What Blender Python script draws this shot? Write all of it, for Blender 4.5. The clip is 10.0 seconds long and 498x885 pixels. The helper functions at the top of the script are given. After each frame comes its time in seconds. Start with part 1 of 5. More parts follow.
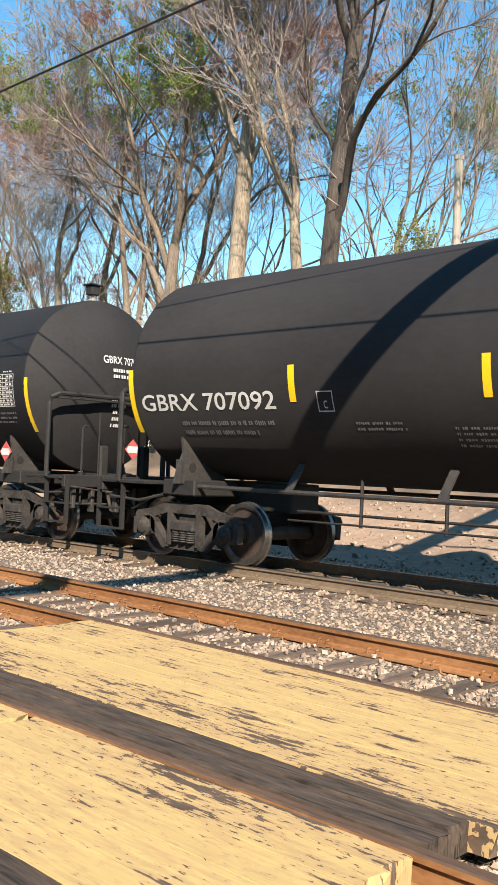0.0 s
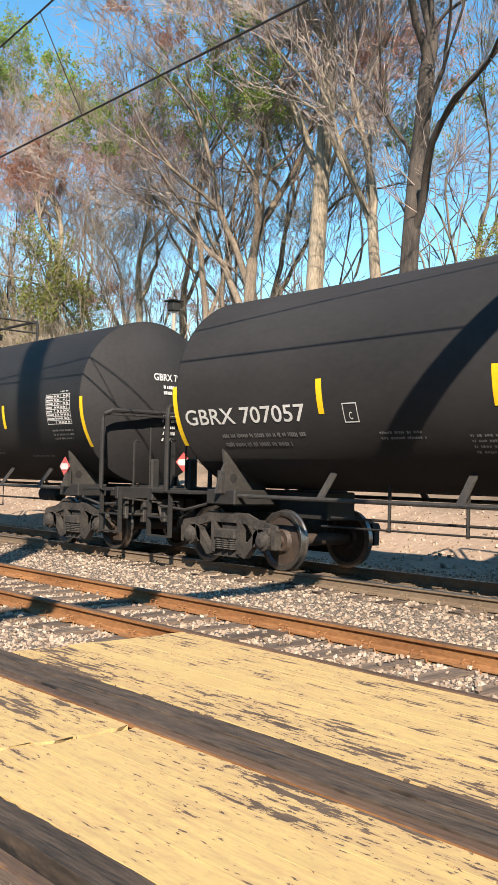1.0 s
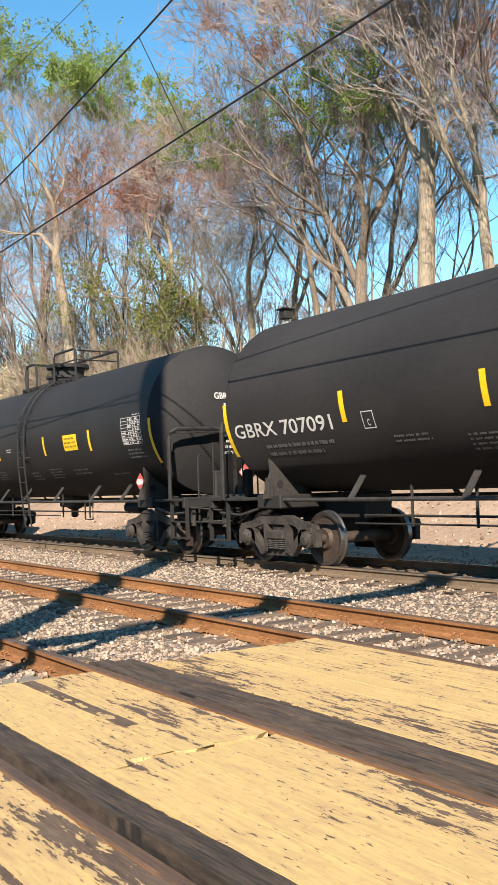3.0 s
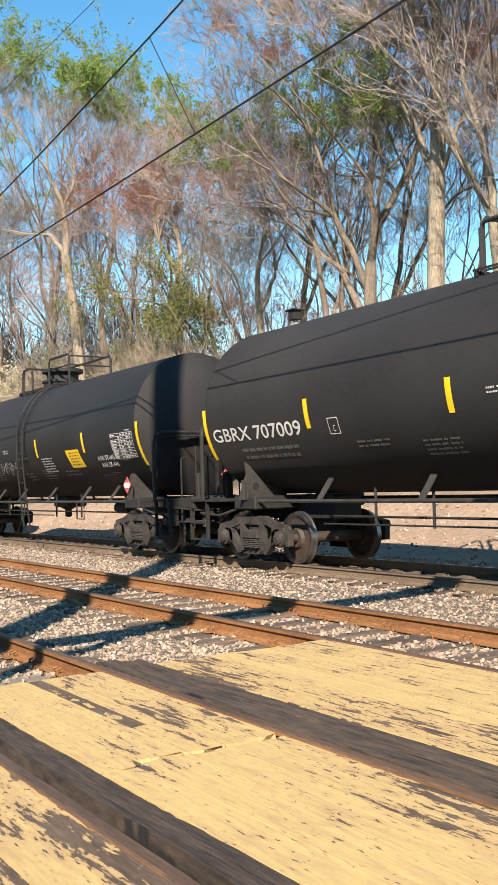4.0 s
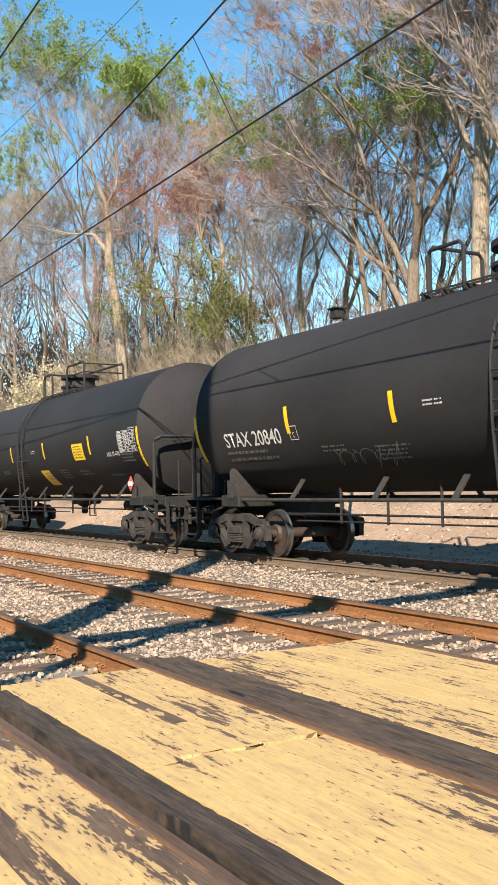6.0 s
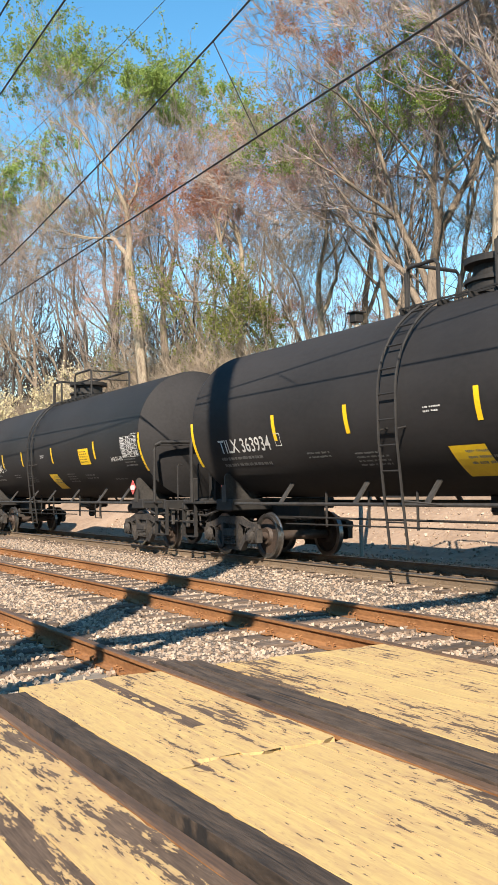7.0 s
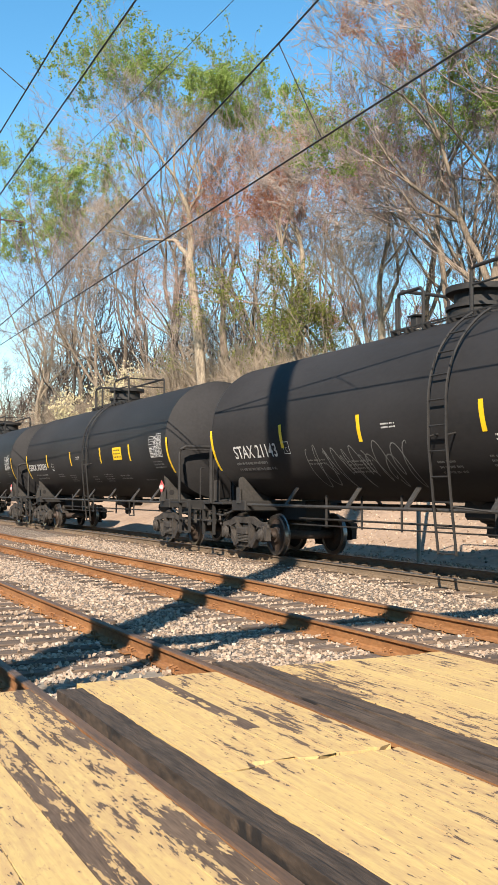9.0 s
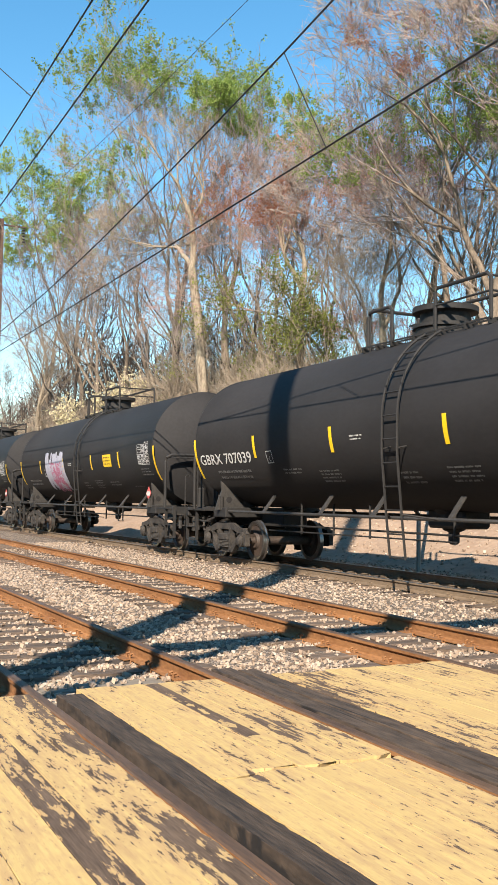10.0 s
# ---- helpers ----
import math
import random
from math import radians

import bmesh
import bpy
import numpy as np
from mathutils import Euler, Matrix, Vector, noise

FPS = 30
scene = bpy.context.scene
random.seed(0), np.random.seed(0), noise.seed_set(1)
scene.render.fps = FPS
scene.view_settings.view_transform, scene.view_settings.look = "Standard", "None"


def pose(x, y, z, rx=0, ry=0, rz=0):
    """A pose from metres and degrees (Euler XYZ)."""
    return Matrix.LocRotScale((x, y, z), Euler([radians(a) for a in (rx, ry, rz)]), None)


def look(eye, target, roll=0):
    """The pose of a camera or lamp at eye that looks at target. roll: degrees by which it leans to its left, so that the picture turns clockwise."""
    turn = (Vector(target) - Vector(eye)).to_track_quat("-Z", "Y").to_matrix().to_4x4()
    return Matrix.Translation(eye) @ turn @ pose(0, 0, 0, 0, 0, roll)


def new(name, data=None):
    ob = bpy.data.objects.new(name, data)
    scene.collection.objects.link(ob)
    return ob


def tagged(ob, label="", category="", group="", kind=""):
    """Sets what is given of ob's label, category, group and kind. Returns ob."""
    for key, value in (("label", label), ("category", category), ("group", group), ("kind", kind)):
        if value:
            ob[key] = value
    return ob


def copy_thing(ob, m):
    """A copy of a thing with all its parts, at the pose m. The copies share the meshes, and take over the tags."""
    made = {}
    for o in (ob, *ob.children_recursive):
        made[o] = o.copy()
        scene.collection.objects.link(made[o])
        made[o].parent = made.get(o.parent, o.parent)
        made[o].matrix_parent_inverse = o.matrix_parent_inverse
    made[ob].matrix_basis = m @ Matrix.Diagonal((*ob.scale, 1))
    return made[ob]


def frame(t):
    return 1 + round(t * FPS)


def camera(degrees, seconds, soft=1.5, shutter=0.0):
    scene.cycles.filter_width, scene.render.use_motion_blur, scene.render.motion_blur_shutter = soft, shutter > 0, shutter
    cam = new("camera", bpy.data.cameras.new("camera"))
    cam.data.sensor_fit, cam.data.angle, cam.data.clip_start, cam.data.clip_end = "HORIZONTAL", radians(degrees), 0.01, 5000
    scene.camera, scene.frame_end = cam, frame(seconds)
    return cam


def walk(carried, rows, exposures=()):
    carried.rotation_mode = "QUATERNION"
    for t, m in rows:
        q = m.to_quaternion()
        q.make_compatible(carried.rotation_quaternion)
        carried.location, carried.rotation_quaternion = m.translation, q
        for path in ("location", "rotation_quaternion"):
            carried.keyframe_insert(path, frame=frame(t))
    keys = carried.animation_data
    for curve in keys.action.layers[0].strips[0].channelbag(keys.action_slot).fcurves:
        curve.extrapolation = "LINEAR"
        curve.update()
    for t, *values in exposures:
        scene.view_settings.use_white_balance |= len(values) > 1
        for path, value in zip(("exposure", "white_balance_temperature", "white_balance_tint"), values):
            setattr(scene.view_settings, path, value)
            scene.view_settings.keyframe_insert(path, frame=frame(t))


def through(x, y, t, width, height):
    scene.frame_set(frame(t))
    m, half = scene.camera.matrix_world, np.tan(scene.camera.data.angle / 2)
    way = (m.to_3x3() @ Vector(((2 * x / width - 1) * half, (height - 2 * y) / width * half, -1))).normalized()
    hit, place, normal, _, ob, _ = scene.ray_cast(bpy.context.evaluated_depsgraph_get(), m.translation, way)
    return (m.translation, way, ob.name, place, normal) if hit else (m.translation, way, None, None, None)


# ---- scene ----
cam = camera(29.5, 10.0, soft=1.0)

PATH = [
    (0, (6.98, -1.701, 1.453), (5.598, -0.256, 1.504), 2.3),
    (0.5, (6.97, -1.702, 1.442), (5.606, -0.24, 1.495), 2.3),
    (1, (6.926, -1.749, 1.441), (5.427, -0.426, 1.512), 1.3),
    (1.5, (6.907, -1.752, 1.434), (5.311, -0.549, 1.52), -0.1),
    (2, (6.894, -1.742, 1.422), (5.259, -0.594, 1.51), -1.2),
    (2.5, (6.901, -1.75, 1.421), (5.254, -0.62, 1.507), -1.8),
    (4, (6.878, -1.744, 1.417), (5.217, -0.635, 1.508), -1.6),
    (4.5, (6.883, -1.751, 1.42), (5.213, -0.655, 1.511), -1.4),
    (5, (6.874, -1.748, 1.414), (5.191, -0.671, 1.504), -1.3),
    (5.5, (6.871, -1.75, 1.412), (5.175, -0.694, 1.501), -1.3),
    (7, (6.871, -1.747, 1.409), (5.143, -0.745, 1.509), -1.0),
    (7.5, (6.873, -1.748, 1.41), (5.137, -0.761, 1.514), -0.7),
    (8, (6.866, -1.76, 1.414), (5.118, -0.793, 1.519), -0.3),
    (8.5, (6.861, -1.766, 1.416), (5.096, -0.83, 1.52), 0.0),
    (9, (6.853, -1.76, 1.412), (5.068, -0.864, 1.517), 0.2),
    (9.5, (6.845, -1.772, 1.404), (5.045, -0.907, 1.515), 0.7),
    (10, (6.851, -1.777, 1.407), (5.067, -0.882, 1.528), 0.8),
]
walk(cam, [(t, look(eye, target, roll)) for t, eye, target, roll in PATH])

# ---- light ----
SUN_WAY = Vector((-1.15, 0.95, -1.0)).normalized()      # the way the sunlight travels
world = bpy.data.worlds.new("sky")
scene.world = world
world.use_nodes = True
wn, wl = world.node_tree.nodes, world.node_tree.links
sky = wn.new("ShaderNodeTexSky")
sky.sky_type, sky.sun_disc = "NISHITA", False
sky.sun_elevation = math.asin(-SUN_WAY.z)
sky.sun_rotation = math.atan2(-SUN_WAY.x, -SUN_WAY.y)
sky.air_density, sky.dust_density, sky.ozone_density = 1.2, 0.0, 2.0
tint = wn.new("ShaderNodeHueSaturation")
tint.inputs["Hue"].default_value, tint.inputs["Saturation"].default_value = 0.49, 1.3
wl.new(sky.outputs[0], tint.inputs["Color"]), wl.new(tint.outputs[0], wn["Background"].inputs[0])
wn["Background"].inputs[1].default_value = 0.095
sun = new("sun", bpy.data.lights.new("sun", "SUN"))
sun.data.energy, sun.data.angle, sun.data.color = 5.0, radians(0.4), (1.0, 0.868, 0.728)
sun.matrix_world = look((0, 0, 60), Vector((0, 0, 60)) + SUN_WAY)
scene.view_settings.exposure = 1.2


# ---- materials ----
def mat(name, a, b, rough=0.7, metal=0.0, big=1.0, fine=20.0, bump=0.2, depth=0.01, stretch=(1, 1, 1), spread=0.0, mixfine=0.5, lo=0.35, hi=0.65):
    """Two colours mixed by a broad and a fine noise in object space, with a fine relief; spread: how far single pieces differ."""
    m = bpy.data.materials.new(name)
    m.use_nodes = True
    n, l = m.node_tree.nodes, m.node_tree.links
    p = n["Principled BSDF"]
    p.inputs["Roughness"].default_value, p.inputs["Metallic"].default_value = rough, metal
    co, mp = n.new("ShaderNodeTexCoord"), n.new("ShaderNodeMapping")
    mp.inputs["Scale"].default_value = stretch
    l.new(co.outputs["Object"], mp.inputs["Vector"])
    t1, t2 = n.new("ShaderNodeTexNoise"), n.new("ShaderNodeTexNoise")
    for t, sc in ((t1, big), (t2, fine)):
        l.new(mp.outputs[0], t.inputs["Vector"])
        t.inputs["Scale"].default_value, t.inputs["Detail"].default_value = sc, 5.0
    mix = n.new("ShaderNodeMix")
    mix.data_type = "FLOAT"
    mix.inputs[0].default_value = mixfine
    l.new(t1.outputs[0], mix.inputs[2]), l.new(t2.outputs[0], mix.inputs[3])
    ramp = n.new("ShaderNodeValToRGB")
    ramp.color_ramp.elements[0].position, ramp.color_ramp.elements[1].position = lo, hi
    ramp.color_ramp.elements[0].color, ramp.color_ramp.elements[1].color = (*a, 1), (*b, 1)
    l.new(mix.outputs[0], ramp.inputs[0])
    out = ramp.outputs[0]
    if spread:
        info, hsv, mr = n.new("ShaderNodeObjectInfo"), n.new("ShaderNodeHueSaturation"), n.new("ShaderNodeMapRange")
        mr.inputs[3].default_value, mr.inputs[4].default_value = 1 - spread, 1 + spread
        l.new(info.outputs["Random"], mr.inputs[0]), l.new(mr.outputs[0], hsv.inputs["Value"]), l.new(out, hsv.inputs["Color"])
        out = hsv.outputs[0]
    l.new(out, p.inputs["Base Color"])
    bp = n.new("ShaderNodeBump")
    bp.inputs["Strength"].default_value, bp.inputs["Distance"].default_value = bump, depth
    l.new(t2.outputs[0], bp.inputs["Height"]), l.new(bp.outputs[0], p.inputs["Normal"])
    return m


def island_mat(name, stops, rough=0.9, through=0.0):
    """Colour picked per loose piece (stones, leaves) from several stops."""
    m = bpy.data.materials.new(name)
    m.use_nodes = True
    n, l = m.node_tree.nodes, m.node_tree.links
    p = n["Principled BSDF"]
    p.inputs["Roughness"].default_value = rough
    geo, ramp = n.new("ShaderNodeNewGeometry"), n.new("ShaderNodeValToRGB")
    while len(ramp.color_ramp.elements) < len(stops):
        ramp.color_ramp.elements.new(0.5)
    for i, c in enumerate(stops):
        ramp.color_ramp.elements[i].position, ramp.color_ramp.elements[i].color = i / (len(stops) - 1), (*c, 1)
    l.new(geo.outputs["Random Per Island"], ramp.inputs[0]), l.new(ramp.outputs[0], p.inputs["Base Color"])
    if through:
        tr, add = n.new("ShaderNodeBsdfTranslucent"), n.new("ShaderNodeMixShader")
        add.inputs[0].default_value = through
        l.new(ramp.outputs[0], tr.inputs[0]), l.new(p.outputs[0], add.inputs[1]), l.new(tr.outputs[0], add.inputs[2])
        l.new(add.outputs[0], n["Material Output"].inputs[0])
    return m


def paint_mat(name, threshold):
    """Yellow paint flaked off along the grain of grey weathered timber."""
    m = mat(name, (0.0442, 0.0272, 0.0163), (0.136, 0.0918, 0.0598), rough=0.85, big=3, fine=16, stretch=(0.6, 6, 1), bump=0.5, depth=0.006)
    n, l = m.node_tree.nodes, m.node_tree.links
    p = n["Principled BSDF"]
    wood = p.inputs["Base Color"].links[0].from_socket
    co, info, add = n.new("ShaderNodeTexCoord"), n.new("ShaderNodeObjectInfo"), n.new("ShaderNodeVectorMath")
    geo = n.new("ShaderNodeNewGeometry")
    add.operation = "ADD"
    l.new(geo.outputs["Position"], add.inputs[0])
    maps = []
    for scale, sc, det in (((2.6, 20.0, 1), 1.0, 8), ((0.9, 3.0, 1), 1.0, 3), ((3, 60, 3), 1.0, 4), ((9, 26, 9), 1.0, 8), ((13, 42, 9), 1.0, 3)):
        mp, t = n.new("ShaderNodeMapping"), n.new("ShaderNodeTexNoise")
        mp.inputs["Scale"].default_value = scale
        t.inputs["Scale"].default_value, t.inputs["Detail"].default_value = sc, det
        t.inputs["Roughness"].default_value = 0.62
        l.new(geo.outputs["Position"], mp.inputs[0]), l.new(mp.outputs[0], t.inputs["Vector"])
        maps.append(t)
    streak, patch, grain, blot, chip = maps

    def maths(op, a, b):
        q = n.new("ShaderNodeMath")
        q.operation = op
        for k, v in ((0, a), (1, b)):
            if isinstance(v, float):
                q.inputs[k].default_value = v
            else:
                l.new(v, q.inputs[k])
        return q.outputs[0]

    w = maths("ADD", maths("MULTIPLY", streak.outputs[0], 0.46), maths("MULTIPLY", patch.outputs[0], 0.46))
    w = maths("ADD", w, maths("MULTIPLY", blot.outputs[0], 0.20))
    w = maths("MAXIMUM", w, maths("ADD", maths("MULTIPLY", chip.outputs[0], 0.80), maths("MULTIPLY", patch.outputs[0], 0.22)))
    w = maths("ADD", w, maths("MULTIPLY", maths("SUBTRACT", info.outputs["Random"], 0.5), 0.07))
    edge = n.new("ShaderNodeMapRange")
    edge.inputs[1].default_value, edge.inputs[2].default_value = threshold, threshold + 0.012
    l.new(w, edge.inputs[0])
    yel = n.new("ShaderNodeValToRGB")
    yel.color_ramp.elements[0].position, yel.color_ramp.elements[1].position = 0.3, 0.7
    yel.color_ramp.elements[0].color, yel.color_ramp.elements[1].color = (0.41, 0.275, 0.115, 1), (0.55, 0.415, 0.155, 1)
    l.new(maths("ADD", maths("MULTIPLY", grain.outputs[0], 0.5), maths("MULTIPLY", patch.outputs[0], 0.5)), yel.inputs[0])
    mixc = n.new("ShaderNodeMix")
    mixc.data_type = "RGBA"
    l.new(edge.outputs[0], mixc.inputs[0]), l.new(yel.outputs[0], mixc.inputs[6]), l.new(wood, mixc.inputs[7])
    thin, mixt = n.new("ShaderNodeMapRange"), n.new("ShaderNodeMix")
    thin.inputs[1].default_value, thin.inputs[2].default_value, thin.inputs[4].default_value = threshold - 0.11, threshold, 0.55
    mixt.data_type = "RGBA"
    mixt.inputs[7].default_value = (0.313, 0.184, 0.102, 1)
    l.new(w, thin.inputs[0]), l.new(thin.outputs[0], mixt.inputs[0]), l.new(yel.outputs[0], mixt.inputs[6]), l.new(mixt.outputs[2], mixc.inputs[6])
    l.new(mixc.outputs[2], p.inputs["Base Color"])
    bp = n.new("ShaderNodeBump")
    bp.inputs["Strength"].default_value, bp.inputs["Distance"].default_value = 0.5, 0.003
    inv = maths("SUBTRACT", maths("MULTIPLY", grain.outputs[0], 0.5), edge.outputs[0])
    l.new(inv, bp.inputs["Height"]), l.new(bp.outputs[0], p.inputs["Normal"])
    return m


M_YELLOW = paint_mat("worn_yellow_boards", 0.616)
M_HALF = paint_mat("half_bare_yellow_boards", 0.600)
M_WORN = paint_mat("mostly_bare_yellow_boards", 0.530)


def timber_mat():
    """Bare grey weathered timber with short grain, pale worn spots and dark drying cracks along it."""
    m = mat("grey_timber", (0.018, 0.012, 0.008), (0.098, 0.068, 0.046), rough=0.9, lo=0.36, hi=0.70, big=2.2, fine=9, stretch=(0.9, 7, 3), bump=0.7, depth=0.008, spread=0.2)
    n, l = m.node_tree.nodes, m.node_tree.links
    p = n["Principled BSDF"]
    wood = p.inputs["Base Color"].links[0].from_socket
    geo, mp, t, mr, mx = (n.new("ShaderNode" + k) for k in ("NewGeometry", "Mapping", "TexNoise", "MapRange", "Mix"))
    mp.inputs["Scale"].default_value = (1.1, 38, 4)
    t.inputs["Detail"].default_value, t.inputs["Scale"].default_value = 4, 1.0
    mr.inputs[1].default_value, mr.inputs[2].default_value = 0.60, 0.66
    mx.data_type = "RGBA"
    mx.inputs[7].default_value = (0.008, 0.006, 0.005, 1)
    l.new(geo.outputs["Position"], mp.inputs[0]), l.new(mp.outputs[0], t.inputs["Vector"]), l.new(t.outputs[0], mr.inputs[0])
    l.new(mr.outputs[0], mx.inputs[0]), l.new(wood, mx.inputs[6]), l.new(mx.outputs[2], p.inputs["Base Color"])
    return m


M_TIMBER = timber_mat()
M_TIE = mat("creosoted_tie", (0.0306, 0.0211, 0.015), (0.156, 0.112, 0.0802), rough=0.95, big=4, fine=30, stretch=(3, 0.25, 2), bump=0.8, depth=0.012, spread=0.35)
M_RUST = mat("rusty_rail", (0.15, 0.0612, 0.0184), (0.286, 0.136, 0.049), rough=0.8, big=2.0, fine=40, stretch=(0.4, 1, 1), bump=0.15, depth=0.002)
M_HEAD = mat("worn_rail_head", (0.050, 0.032, 0.022), (0.135, 0.080, 0.046), rough=0.6, big=2, fine=18, stretch=(0.5, 5, 1), bump=0.15, depth=0.001)
M_DUSTRAIL = mat("dusty_rail", (0.109, 0.0762, 0.0476), (0.184, 0.133, 0.085), rough=0.85, big=1.5, fine=30, stretch=(0.4, 1, 1), bump=0.1, depth=0.002)
M_STEELHEAD = mat("polished_rail_head", (0.204, 0.19, 0.177), (0.286, 0.272, 0.258), rough=0.32, metal=0.9, big=2, fine=30, stretch=(0.2, 3, 1), bump=0.05, depth=0.001)


def gravel_mat():
    """Crushed stone: one cell a stone, each with its own tone, the shade between them painted dark."""
    m = bpy.data.materials.new("ballast_bed")
    m.use_nodes = True
    n, l = m.node_tree.nodes, m.node_tree.links
    p = n["Principled BSDF"]
    p.inputs["Roughness"].default_value = 0.95
    geo = n.new("ShaderNodeNewGeometry")
    cell, edge, ramp, er, mx, bp, big = (n.new("ShaderNode" + k) for k in ("TexVoronoi", "TexVoronoi", "ValToRGB", "MapRange", "Mix", "Bump", "TexNoise"))
    edge.feature = "DISTANCE_TO_EDGE"
    for v in (cell, edge):
        v.inputs["Scale"].default_value = 32.0
        l.new(geo.outputs["Position"], v.inputs["Vector"])
    sep = n.new("ShaderNodeSeparateColor")
    l.new(cell.outputs["Color"], sep.inputs[0]), l.new(sep.outputs[0], ramp.inputs[0])
    e = ramp.color_ramp.elements
    e[0].color, e[1].color = (0.20, 0.145, 0.102, 1), (0.52, 0.425, 0.33, 1)
    e.new(0.5).color = (0.313, 0.238, 0.173, 1)
    # the shade in the gaps between stones is coloured in along the cell edges
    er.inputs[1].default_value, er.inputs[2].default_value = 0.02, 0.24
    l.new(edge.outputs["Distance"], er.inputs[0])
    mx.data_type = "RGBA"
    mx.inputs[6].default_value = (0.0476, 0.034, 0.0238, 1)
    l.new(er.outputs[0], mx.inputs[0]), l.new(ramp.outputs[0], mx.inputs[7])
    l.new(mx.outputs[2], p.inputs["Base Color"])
    bp.inputs["Strength"].default_value, bp.inputs["Distance"].default_value = 1.0, 0.03
    l.new(edge.outputs["Distance"], bp.inputs["Height"]), l.new(bp.outputs[0], p.inputs["Normal"])
    return m


M_BALLAST = gravel_mat()
M_STONE = island_mat("ballast_stone", [(0.14, 0.096, 0.066), (0.29, 0.215, 0.152), (0.37, 0.29, 0.213), (0.22, 0.16, 0.113), (0.42, 0.35, 0.275), (0.31, 0.22, 0.152)])
M_TANK = mat("black_tank_paint", (0.0165, 0.0158, 0.0158), (0.027, 0.0256, 0.0256), rough=0.7, big=0.7, fine=14, stretch=(0.5, 1, 1), bump=0.03, depth=0.004, mixfine=0.3)
M_TANK.node_tree.nodes["Principled BSDF"].inputs["Specular IOR Level"].default_value = 0.2
M_FRAME = mat("dusty_black_steel", (0.0070, 0.0066, 0.0062), (0.020, 0.0178, 0.0155), rough=0.75, big=3, fine=18, bump=0.2, depth=0.004)
M_PIPE = mat("dusty_grey_steel", (0.0204, 0.019, 0.0177), (0.051, 0.0462, 0.0408), rough=0.6, big=3, fine=18, bump=0.1, depth=0.002)
M_TRUCK = mat("brake_dusted_cast_steel", (0.0095, 0.0080, 0.0070), (0.052, 0.044, 0.036), rough=0.85, big=4, fine=22, bump=0.3, depth=0.006)
M_WHEEL = mat("rusty_wheel_plate", (0.0204, 0.0136, 0.0102), (0.0578, 0.0394, 0.0286), rough=0.7, big=5, fine=30, bump=0.15, depth=0.003)
M_RIM = mat("bright_wheel_rim", (0.17, 0.156, 0.143), (0.306, 0.286, 0.265), rough=0.3, metal=0.9, big=5, fine=30, bump=0.03, depth=0.001)
M_WHITE = mat("white_lettering", (0.425, 0.416, 0.391), (0.612, 0.603, 0.578), rough=0.6, big=6, fine=40, bump=0.02, depth=0.001)
M_GREYMARK = mat("faded_lettering", (0.0884, 0.0884, 0.085), (0.177, 0.177, 0.17), rough=0.7, big=5, fine=60, bump=0.02, depth=0.001)
M_STRIPE = mat("yellow_reflector", (0.68, 0.425, 0.0085), (0.807, 0.544, 0.0127), rough=0.45, big=4, fine=30, bump=0.02, depth=0.001)
M_LABELINK = mat("dark_label_ink", (0.034, 0.0272, 0.0136), (0.068, 0.0544, 0.0272), rough=0.7, big=4, fine=30, bump=0.0)
M_RED = mat("placard_red", (0.357, 0.051, 0.051), (0.51, 0.111, 0.102), rough=0.5, big=8, fine=50, bump=0.02, depth=0.001)
M_PINK = mat("graffiti_pink", (0.306, 0.068, 0.136), (0.408, 0.15, 0.231), rough=0.6, big=4, fine=20, bump=0.02, depth=0.001)
M_PALEBLUE = mat("graffiti_pale", (0.272, 0.272, 0.34), (0.422, 0.422, 0.462), rough=0.6, big=4, fine=20, bump=0.02, depth=0.001)
M_WIRE = mat("weathered_wire", (0.0136, 0.0122, 0.0109), (0.0272, 0.0245, 0.0204), rough=0.6, bump=0.0)
M_POLE = mat("rusty_steel_pole", (0.0578, 0.034, 0.0245), (0.109, 0.0612, 0.0408), rough=0.8, big=1, fine=12, bump=0.1, depth=0.004)
M_POST = mat("pale_wooden_post", (0.245, 0.211, 0.163), (0.354, 0.313, 0.252), rough=0.85, big=2, fine=20, stretch=(3, 3, 0.3), bump=0.3, depth=0.004)
M_PALETIE = mat("grey_weathered_tie", (0.136, 0.112, 0.085), (0.245, 0.211, 0.163), rough=0.9, big=2, fine=20, stretch=(3, 0.3, 3), bump=0.4, depth=0.006)


